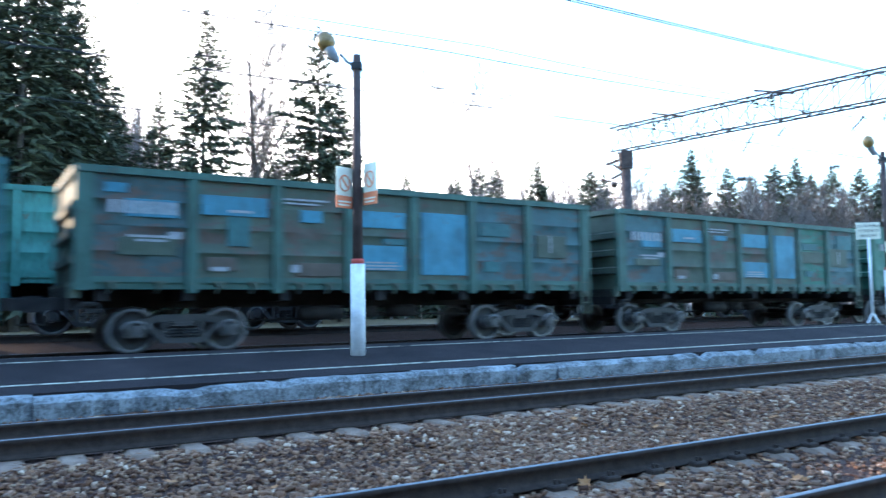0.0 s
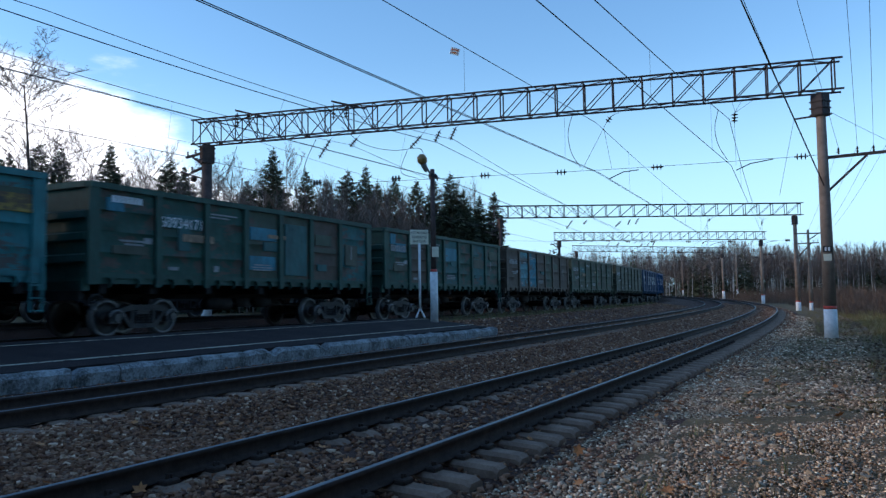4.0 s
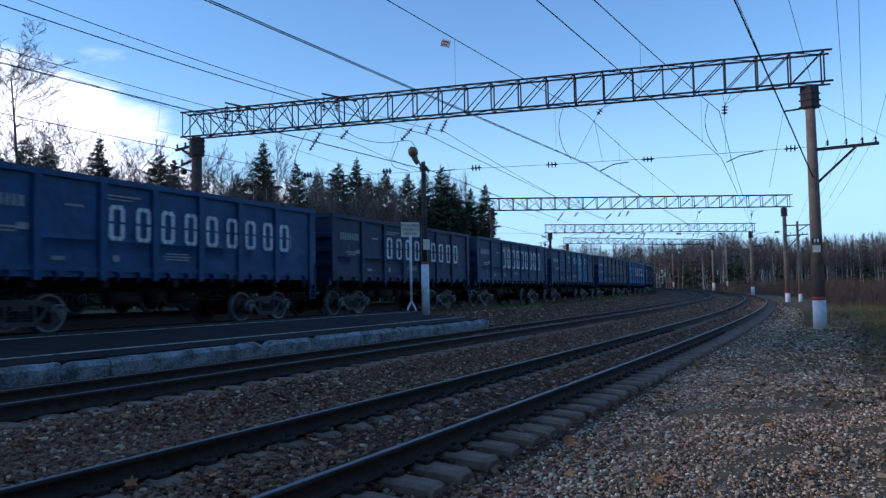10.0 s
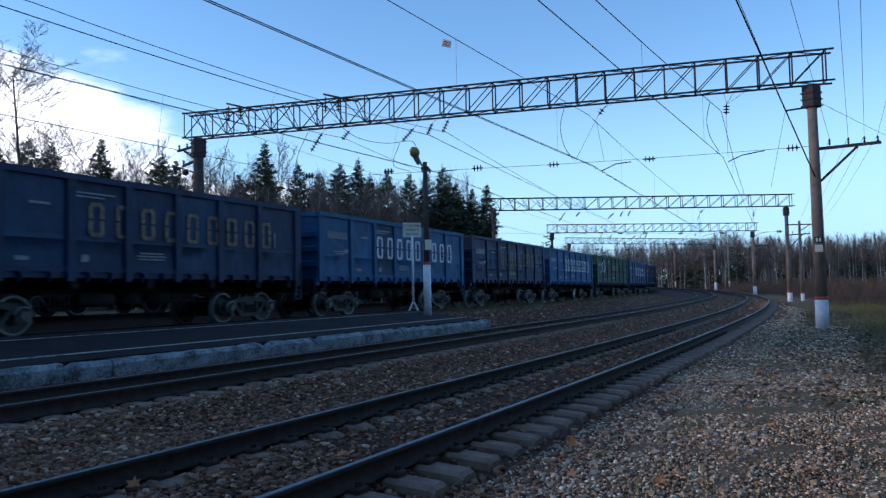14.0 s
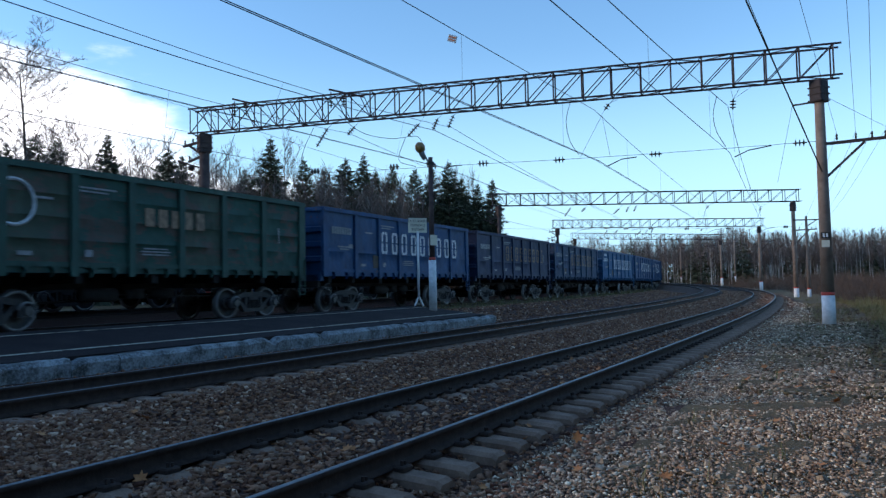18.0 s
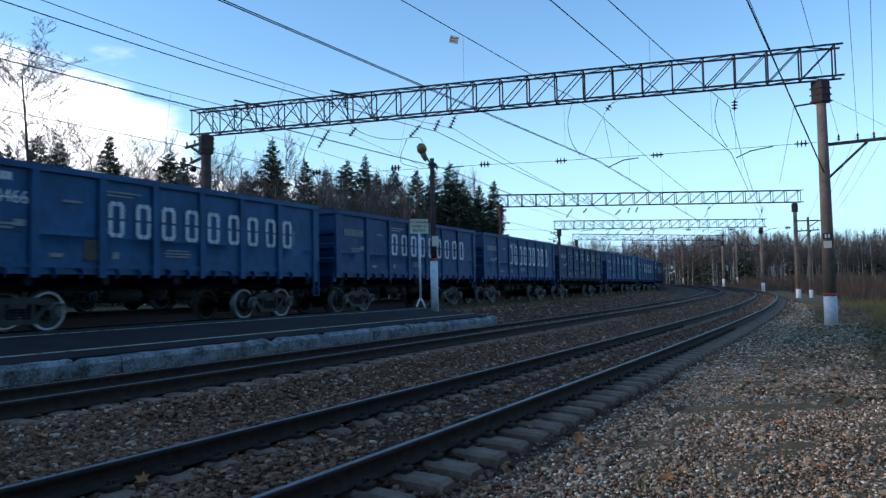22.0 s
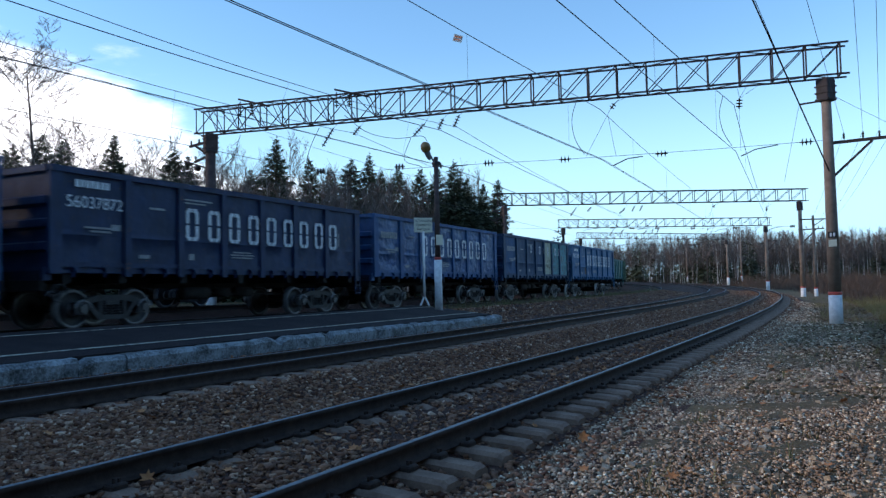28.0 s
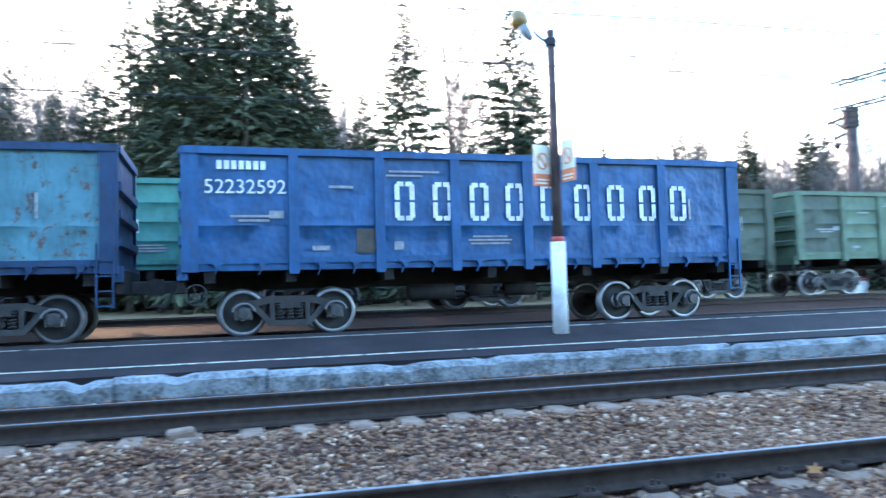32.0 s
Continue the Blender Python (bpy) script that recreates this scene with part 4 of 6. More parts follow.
def company_marks(w, style, seed):
    rng = random.Random(seed)
    if style in (1, 2, 3, 6):
        h, z, step, x0 = (0.86, 2.36, 0.835, -2.17) if style == 2 and not seed else (0.92, 2.28, 0.845, -2.30) if style == 2 else (1.16, 2.20, 0.835, -2.40) if style == 6 else (0.86, 2.36, 0.80, -2.0) if style == 3 else (0.50, 2.90, 0.83, -2.6)
        wd = min(h * 0.50, 0.48)
        rows = []
        t_ = wd * 0.24
        for k in range(9):
            x = x0 + step * k
            for q in (x, x + wd - t_):
                rows += [(q, z + h * 0.07, t_, h * 0.40), (q, z + h * 0.53, t_, h * 0.40)]
            for q in (z, z + h * 0.88):
                rows += [(x + t_ * 0.5, q, wd / 2 - t_ * 0.7, h * 0.12), (x + wd / 2 + t_ * 0.2, q, wd / 2 - t_ * 0.7, h * 0.12)]
        mk = bars("company_stencil", rows, -1.535, MARKING, w, "white stencilled bars")
        if style == 3:
            mk.material_slots[0].link = "OBJECT"
            mk.material_slots[0].material = FADED
    if style == 4:
        ring = Shape()
        ring.tube([(-4.0 + 0.5 * math.cos(a), -1.535, 2.85 + 0.5 * math.sin(a)) for a in np.linspace(0, 2 * math.pi, 25)], 0.04, 4)
        part("emblem", ring, MARKING, w, "round white emblem")
        bars("company_stencil", [(-0.4 + 0.45 * k, 2.6, 0.3, 0.5) for k in range(5)], -1.535, FADED, w)
    if style == 5:
        bars("pale_plate", [(-3.4, 2.55, 1.2, 0.22), (0.2, 2.9, 0.9, 0.12)], -1.535, FADED, w)
    # small data lines
    rows = [(-2.35 + rng.uniform(-0.1, 0.1), 3.42, 1.1, 0.045), (-2.35, 3.33, 0.8, 0.04), (-5.5, 2.42, 0.75, 0.05), (-5.35, 2.33, 0.6, 0.05), (-4.75, 2.40, 0.28, 0.16),
            (-0.45, 1.98, 0.8, 0.04), (-0.55, 1.90, 1.0, 0.04), (-0.5, 1.82, 0.9, 0.04), (-3.55, 3.05, 0.5, 0.06), (-3.9, 1.72, 0.35, 0.10), (-2.2, 1.72, 0.2, 0.18), (5.0, 2.4, 0.06, 0.5)]
    bars("data_stencil", rows, -1.535, DATAMARK, w, "small white painted marks")


PATCHES = ((0, 0.18, 0.45, 0.80, 0.94, 0), (0, 0.42, 0.88, 0.58, 0.76, 0), (0, -0.02, 0.10, -0.03, 0.12, 1), (1, 0.06, 0.92, 0.62, 0.82, 1), (1, 0.40, 0.66, 0.34, 0.60, 2), (2, 0.25, 0.62, 0.66, 0.78, 0),
           (3, 0.05, 0.95, 0.56, 0.80, 0), (3, 0.05, 0.95, 0.06, 0.36, 0), (3, 0.5, 0.95, 0.36, 0.52, 2), (4, 0.06, 0.95, 0.08, 0.84, 1), (5, 0.12, 0.68, 0.60, 0.74, 3), (5, 0.05, 0.95, 0.42, 0.58, 4),
           (6, 0.08, 0.6, 0.3, 0.62, 4), (1, 0.1, 0.5, 0.06, 0.22, 5), (2, 0.2, 0.9, 0.05, 0.2, 5), (0, 0.3, 0.9, 0.2, 0.36, 4), (6, 0.3, 0.85, 0.70, 0.90, 3), (5, 0.2, 0.5, 0.1, 0.25, 2))


def patches(w, k, colours, share):
    """Repainted and welded patch plates within the bays."""
    rng = random.Random(400 + k)
    for bay, u0, u1, v0, v1, c in PATCHES:
        if rng.random() > share:
            continue
        x0, x1 = BAYS[bay]
        x0, x1 = x0 + 0.12, x1 - 0.12
        j = [rng.uniform(-0.05, 0.05) for _ in range(4)]
        a, b = x0 + (x1 - x0) * (u0 + j[0]), x0 + (x1 - x0) * (u1 + j[1])
        lo, hi = 1.62 + 2.08 * (v0 + j[2]), 1.62 + 2.08 * (v1 + j[3])
        o = part("patch_plate", Shape().soft_box(max(a, x0), min(b, x1), low(lo), low(hi), 1.49, 1.531, 0.004, m=Matrix.Rotation(radians(90), 4, "X")), PAINT, w, "repainted patch plate")
        o.color = (*colours[c], 1)


FADED = surface("faded_marking_paint", ((0.35, (0.11, 0.07, 0.045)), (0.6, (0.32, 0.21, 0.13))), 6, 0.7, bump=0.1)
PATCH = surface("black_patch_paint", ((0.3, (0.03, 0.025, 0.02)), (0.7, (0.09, 0.07, 0.05))), 6, 0.7, bump=0.1)
BASE_WAGON = base_wagon()
TRAIN = []
for k in range(35):
    base, bays, style, crumpled, number, label = FLEET[k]
    w = BASE_WAGON if k == 0 else copy_thing(BASE_WAGON, Matrix())
    tagged(w, label)
    TRAIN.append(w)
for k, w in enumerate(TRAIN):
    if k in (31, 32, 33):
        w.scale = (1, 1, 0.955)
    base, bays, style, crumpled, number, label = FLEET[k]
    if k >= 23 or k in (6, 10, 13, 15):
        planked(w)
    paint(w, base, bays, crumpled, {31: TRIMG, 32: TRIMG, 29: PALEG, 26: GREEN, 25: RUSTY, 27: GREEN, 28: AQUA, 24: MOSS, 13: GREEN}.get(k))
    company_marks(w, style, k)
    if number:
        part("number_lettering", text_mesh(number, 0.40, MARKING, "number_lettering"), None, w, "white stencilled number", m=pose(-3.4 if k == 27 else -5.2, -1.535, low(2.92), 90, 0, 0))
        bars("initials_stencil", [(-5.75 + 0.14 * q, 3.42, 0.10, 0.18) for q in range(7)], -1.535, MARKING, w)
    else:
        bars("number_stencil", [(-5.85 + 0.165 * q, 2.92, 0.11, 0.27) for q in range(8)], -1.535, DATAMARK, w)
    if k in (31, 32):
        patches(w, k, (SKYB, SKYB, TEAL, TEAL, MOSS, RUSTY), 0.9)
    elif 24 <= k <= 29:
        patches(w, k, (SKYB, TEAL, TEAL, MOSS, OLIVE, RUSTY), 0.15 if k < 26 else 0.3 if k == 28 else 0.55)
    elif k in (6, 10, 15, 18):
        patches(w, k, (BLUE, DEEP, BLUE, NAVY, NAVY, RUSTY), 0.4)
    if k == 28:
        for bay in (4, 5, 6):
            a, b = BAYS[bay][0] + 0.13, BAYS[bay][1] - 0.13
            o = part("yellow_band", Shape().soft_box(a, b, low(2.92), low(3.34), 1.50, 1.533, 0.004, m=Matrix.Rotation(radians(90), 4, "X")), WORN, w, "worn yellow painted band")
            o.color = (*YELLOW, 1)
        bars("band_lettering", [(1.0 + 0.42 * q, 3.08, 0.28, 0.14) for q in range(11)], -1.537, PATCH, w, "dark bars on the yellow band")
    if k == 1:
        for o in [o for o in w.children if o.name.startswith("side_panel") and tuple(round(c, 3) for c in o.color[:3]) in (tuple(round(c, 3) for c in PALEB), tuple(round(c, 3) for c in CREAM))]:
            o.material_slots[0].link = "OBJECT"
            o.material_slots[0].material = SCABBY
    if k in (0, 9, 14):
        for o in [o for o in w.children_recursive if o.name.startswith("wheelset")]:
            o.material_slots[1].link = "OBJECT"
            o.material_slots[1].material = SHINY
    if k in (0, 9, 12):
        bars("dark_patch", [(-3.0, 1.66, 0.42, 0.52)], -1.535, PATCH, w, "black repair patch")

# plan of the running track by its own length
_cp = at(S, d_c(S))
CU = np.concatenate([[0], np.cumsum(np.hypot(*np.diff(_cp[:, :2], axis=0).T))])


def on_track(u):
    return Vector((float(np.interp(u, CU, _cp[:, 0])), float(np.interp(u, CU, _cp[:, 1])), float(z_c(np.interp(u, CU, S)))))


def rear_of_train(t):
    """Length along the track of the last wagon's tail."""
    return 1159.2418 - 14.9055 * t + 0.0345634 * t * t - 1.8396e-4 * t ** 3


def wagon_pose(u):
    a, b = on_track(u - 4.325), on_track(u + 4.325)
    d = b - a
    return pose(*((a + b) / 2), 0, -math.degrees(math.atan2(d.z, math.hypot(d.x, d.y))), math.degrees(math.atan2(d.y, d.x)))


def center_of(k, t):
    return rear_of_train(t) - 6.4 - 13.92 * k


_dp = at(S, d_d(S))
DU = np.concatenate([[0], np.cumsum(np.hypot(*np.diff(_dp[:, :2], axis=0).T))])
_s20 = float(np.interp(-62, S, DU))
for i in range(22):
    w = copy_thing(BASE_WAGON, Matrix())
    for o in [o for o in w.children_recursive if o.name.split(".")[0] in ("company_stencil", "number_lettering", "initials_stencil", "dark_patch", "hatch_hook")]:
        bpy.data.objects.remove(o)
    u = _s20 + 13.92 * i + 4.0
    a, b = [Vector((float(np.interp(q, DU, _dp[:, 0])), float(np.interp(q, DU, _dp[:, 1])), float(z_d(np.interp(q, DU, S))))) for q in (u - 4.325, u + 4.325)]
    w.matrix_basis = pose(*((a + b) / 2), 0, 0, math.degrees(math.atan2(b.y - a.y, b.x - a.x)))
    base, bays = STANDING[i % 12]
    for o in w.children:
        if o.name.startswith("side_panel"):
            o.material_slots[0].link = "OBJECT"
            o.material_slots[0].material = PAINT
    planked(w)
    paint(w, base, bays)
    tagged(w, "standing weathered green gondola wagon on the back track", group="standing wagons")
    if i == 4:
        part("placard", Shape().box(-1.1, -0.3, -1.545, -1.53, 2.30, 2.66), SIGN, w, "cream painted placard with a faded line")
        bars("placard_bars", [(-0.95, 2.50, 0.5, 0.05)], -1.547, ORANGE, w, "faded red bar")


# ---- overhead line ----
def insulator(parent, a, b, n=4, r=0.13):
    sh = Shape()
    a, b = Vector(a), Vector(b)
    sh.tube([a, b], 0.028, 5)
    for i in range(n):
        c = a.lerp(b, (i + 0.7) / (n + 0.4))
        d = (b - a).normalized() * 0.03
        sh.tube([c - d, c, c + d], [0.03, r, 0.035], 10)
    return part("insulator", sh, PORCELAIN, parent, "dark glazed insulator", smooth=True)


def mast(name, p, top, r0, r1, label, white=0.9, mat=MAST, lean=0.0, group="catenary masts"):
    t = thing(name, label, "mast", group, m=pose(p[0], p[1], p[2], 0, lean, 0))
    h = top - p[2]
    z0 = white
    k = lambda z: r0 + (r1 - r0) * z / h
    part("shaft", Shape().tube([(0, 0, z0 + 0.12), (0, 0, h / 2), (0, 0, h)], [k(z0), k(h / 2), k(h)], 18), mat, t, smooth=True)
    part("white_band", Shape().tube([(0, 0, -0.4), (0, 0, z0)], [r0 + 0.006, k(z0) + 0.006], 18), WHITE, t, "whitewashed foot", smooth=True)
    part("red_band", Shape().tube([(0, 0, z0), (0, 0, z0 + 0.12)], [k(z0) + 0.008] * 2, 18), RED, t, "red painted ring", smooth=True)
    return t


def lattice(name, a, b, z0, z1, bays, w=0.55, label="", dense=0.35):
    """A portal beam: four chords, posts and diagonals from a to b (plan points)."""
    t = thing(name, label, "portal beam", "catenary portals")
    a, b = Vector((a[0], a[1], 0)), Vector((b[0], b[1], 0))
    d = (b - a)
    n = Vector((-d.y, d.x, 0)).normalized() * w / 2
    up0, up1 = Vector((0, 0, z0)), Vector((0, 0, z1))
    for s in (-1, 1):
        for u in (up0, up1):
            out = d.normalized() * 0.3
            part("chord", Shape().beam(a - out + n * s + u, b + out * 0.4 + n * s + u, 0.065), GANTRY, t)
    for i in range(bays + 1):
        p, q = a + d * (i / bays), a + d * (min(i + 1, bays) / bays)
        sh = Shape()
        for s in (-1, 1):
            sh.beam(p + n * s + up0, p + n * s + up1, 0.045)
            if i < bays:
                if i > bays * (1 - dense):          # crossed bracing towards the far end
                    sh.beam(p + n * s + up0, (p + q) / 2 + n * s + up1, 0.03)
                if i > bays * (1 - dense) and (i + (s > 0)) % 2:
                    sh.beam(p + n * s + up0, q + n * s + up1, 0.035)
                else:
                    sh.beam(p + n * s + up1, q + n * s + up0, 0.035)
        for u in (up0, up1):
            sh.beam(p + n + u, p - n + u, 0.035)
            if i < bays:
                sh.beam(p + n * (1 if i % 2 else -1) + u, q + n * (-1 if i % 2 else 1) + u, 0.03)
        part("lattice_bay", sh, GANTRY, t)
    return t


PORTALS = (((27.07, 17.81, -0.05), (8.45, 37.75), 9.14, 10.34, 24), ((66.5, 47.0, -0.3), (41.1, 60.4), 9.15, 10.30, 22),
           ((91.4, 70.0, 0.4), (64.9, 81.4), 9.2, 10.3, 22), ((115.6, 97.0, 1.3), (84.7, 101.6), 9.4, 10.4, 22))
for i, (r, l, z0, z1, n) in enumerate(PORTALS):
    d = (Vector((l[0], l[1])) - Vector(r[:2])).normalized()
    lattice("portal_beam", (r[0] - d.x * 0.5, r[1] - d.y * 0.5), (l[0] + d.x * 0.6, l[1] + d.y * 0.6), z0, z1, n, 0.5 if i else 0.6, "rust-stained steel lattice portal beam over the tracks")
    rm = mast("portal_mast", r, z0 - 0.05, 0.235, 0.165, "round concrete portal mast with red ring and white foot", 0.85 if i == 0 else 1.0)
    head = Shape()
    hw_ = 0.21 if i else 0.25
    head.soft_box(-hw_, hw_, -hw_, hw_, z0 - 0.95 - r[2], z0 - 0.1 - r[2], 0.03)
    for zr in (0.25, 0.5, 0.75):
        head.box(-hw_ - 0.03, hw_ + 0.03, -hw_ - 0.03, hw_ + 0.03, z0 - zr - 0.16 - r[2], z0 - zr - 0.11 - r[2])
    part("mast_head", head, GANTRY, rm, "rusty ribbed steel cap")
    if i == 0:
        toward = Vector((d.x, d.y, 0))
        part("strut", Shape().beam(toward * 0.1 + Vector((0, 0, 8.27)), toward * 0.95 + Vector((0, 0, 8.2)), 0.06), DARKMAST, rm)
        face = Vector((-r[0], -r[1], 0)).normalized()
        turn = math.degrees(math.atan2(face.y, face.x)) + 90
        plate = part("number_plate", Shape().soft_box(-0.15, 0.15, -0.012, 0.012, -0.11, 0.11, 0.004), BLACK, rm, "black enamel plate", m=Matrix.Translation(face * 0.21 + Vector((0, 0, 3.12))) @ pose(0, 0, 0, 0, 0, turn))
        part("plate_bars", Shape().box(-0.09, -0.02, -0.017, -0.012, -0.07, 0.07).box(0.02, 0.09, -0.017, -0.012, -0.07, 0.07), WHITE, plate, "white painted bars")
        part("paper_notice", Shape().soft_box(-0.14, 0.14, -0.006, 0.006, -0.13, 0.13, 0.002), SIGN, rm, "weathered paper notice", m=Matrix.Translation(face * 0.215 + Vector((0, 0, 2.8))) @ pose(0, 0, 0, 0, 0, turn))
    lz = float(ground_at(l[0], l[1]))
    lr = 0.18 if i else 0.26
    lm = mast("portal_mast", (l[0], l[1], lz), z0 - 0.02, lr, lr - 0.02, "dark square-capped portal mast behind the standing wagons", 0.85, DARKMAST)
    lhead = Shape()
    lhead.soft_box(-lr - 0.04, lr + 0.04, -lr - 0.04, lr + 0.04, z0 - 0.95 - lz, z0 - 0.06 - lz, 0.03)
    for zr in (0.2, 0.45, 0.7):
        lhead.box(-lr - 0.07, lr + 0.07, -lr - 0.07, lr + 0.07, z0 - zr - 0.05 - lz, z0 - zr - lz)
    part("mast_head", lhead, DARKMAST, lm, "rusty ribbed steel cap")
    # bracket with insulators on the far mast
    arm = Shape()
    f_ = Vector((d.x, d.y, 0))
    zz = z0 - lz
    for x0, h0, x1, h1, w_ in ((0.0, -0.36, 1.2, -0.56, 0.11), (0.1, -1.08, 0.9, -1.34, 0.10), (0.8, -0.58, 0.1, -1.06, 0.10), (0.0, -1.75, 1.5, -1.26, 0.07)):
        arm.beam(f_ * x0 + Vector((0, 0, zz + h0)), f_ * x1 + Vector((0, 0, zz + h1)), w_)
    part("bracket", arm, DARKMAST, lm, "rusty zigzag steel bracket")
    for x0, h0 in ((0.65, -0.42), (1.1, -0.48), (0.85, -1.25)):
        insulator(lm, f_ * x0 + Vector((0, 0, zz + h0)), f_ * x0 + Vector((0, 0, zz + h0 + 0.22)), 2, 0.07)
    for x0, h0 in ((0.75, -1.65), (0.2, -1.9)):
        insulator(lm, f_ * x0 + Vector((-0.12, -0.12, zz + h0)), f_ * x0 + Vector((0.12, 0.12, zz + h0)), 2, 0.15)
    # field-side crossarm of the near mast
    if i < 3:
        ca = Shape()
        o = Vector((-d.x, -d.y, 0)).lerp(Vector((math.cos(radians(turn_at(32))), math.sin(radians(turn_at(32))), 0)), 0.0)
        ca.beam(o * 0.1 + Vector((0, 0, 6.62)), o * 2.3 + Vector((0, 0, 6.72)), 0.11)
        ca.beam(o * 0.15 + Vector((0, 0, 5.35)), o * 1.5 + Vector((0, 0, 6.62)), 0.09)
        part("crossarm", ca, DARKMAST, rm, "dark timber crossarm with brace")
        for q in (0.55, 1.2, 1.75, 2.2):
            insulator(rm, o * q + Vector((0, 0, 6.73)), o * q + Vector((0, 0, 6.98)), 2, 0.05)


def wire(name, pts, r=0.008, sag=0.0, label="", group="overhead wires", n=14, wobble=0.0):
    """A hanging wire through the points, with sag in each span."""
    sh = Shape()
    path = []
    for a, b in zip(pts[:-1], pts[1:]):
        a, b = Vector(a), Vector(b)
        for k in range(n):
            q = k / n
            p = a.lerp(b, q)
            p.z -= sag * 4 * q * (1 - q)
            path.append(p)
    path.append(Vector(pts[-1]))
    sh.tube(path, r, 5, cap=False)
    return tagged(part(name, sh, WIRE), label or "dark overhead wire hung between portals", "wire", group)


def span_points(dist, height, zoff, ss):
    return [tuple(at(s, dist(s), height(s) + zoff)) for s in ss]


_sp = (-45.0, 30.2, 75.5, 109.0, 142.0, 200.0)


def droppers(cat, con, qs):
    """Thin hangers between two wires, each given by its ends and its sag."""
    for q in qs:
        (a0, a1, sa), (b0, b1, sb) = cat, con
        a, b = Vector(a0).lerp(Vector(a1), q), Vector(b0).lerp(Vector(b1), q)
        wire("dropper", [a - Vector((0, 0, sa * 4 * q * (1 - q))), b - Vector((0, 0, sb * 4 * q * (1 - q)))], 0.004, 0, "thin dropper wire between catenary and contact wire", n=1)


for dist, height, top, sag, double in ((lambda s: np.interp(s, [-45, 12, 30.2, 75], [-0.15, -0.35, -0.6, -0.3]), z_a, 7.92, 1.12, 0), (lambda s: np.float64(D_B), z_b, 8.22, 0.26, 1)):
    con, cat = span_points(dist, height, 6.15, _sp), span_points(dist, height, top, _sp)
    for k in range(1 + double):
        wire("contact_wire", [(x + 0.05 * k, y - 0.05 * k, z) for x, y, z in con], 0.011, 0.0, "contact wire above the track")
    wire("catenary_wire", cat, 0.012, sag, "sagging catenary wire above the track")
    for k in range(len(_sp) - 1):
        droppers((cat[k], cat[k + 1], sag), (con[k], con[k + 1], 0.06), (0.15, 0.38, 0.62, 0.85) if k else (0.5, 0.68, 0.845, 0.95))
# the wires over the two tracks behind the platform: near end, hanging point on the first portal, sag, thickness, then distance and height along the curve
BACK_LINES = (("contact_wire", (-0.11, 19.16, 6.60), (16.85, 28.76, 6.60), 0.0, 0.009, d_c, z_c, 6.15), ("contact_wire", (-0.06, 19.11, 6.60), (16.90, 28.71, 6.60), 0.0, 0.009, d_c, z_c, 6.15),
              ("catenary_wire", (0.69, 19.56, 8.21), (17.05, 28.54, 8.41), 0.25, 0.011, d_c, z_c, 7.7), ("feeder_wire", (-0.13, 20.38, 8.34), (16.51, 29.11, 8.34), 0.15, 0.015, d_c, z_c, 7.8),
              ("catenary_wire", (-0.14, 23.92, 8.34), (13.69, 32.14, 8.54), 0.15, 0.011, d_d, z_d, 7.7), ("contact_wire", (-0.13, 24.12, 6.56), (13.33, 32.53, 6.56), 0.0, 0.012, d_d, z_d, 6.0))
for nm, a, b, sag, r_, dist, height, zoff in BACK_LINES:
    a, b = Vector(a), Vector(b)
    far = span_points(dist, height, zoff, _sp[2:])
    wire(nm, [a + (a - b) * 1.8, a], r_, 0, "dark overhead wire running in over the platform", n=2)
    wire(nm, [a, b], r_, sag, "dark overhead wire hung from the portal")
    wire(nm, [b, *far], r_, 0.25 if nm == "catenary_wire" else 0.08, "dark overhead wire following the curve")
droppers(((0.69, 19.56, 8.21), (17.05, 28.54, 8.41), 0.25), ((-0.11, 19.16, 6.60), (16.85, 28.76, 6.60), 0.0), (0.43, 0.8))
droppers(((-0.14, 23.92, 8.34), (13.69, 32.14, 8.54), 0.15), ((-0.13, 24.12, 6.56), (13.33, 32.53, 6.56), 0.0), (0.36, 0.75))

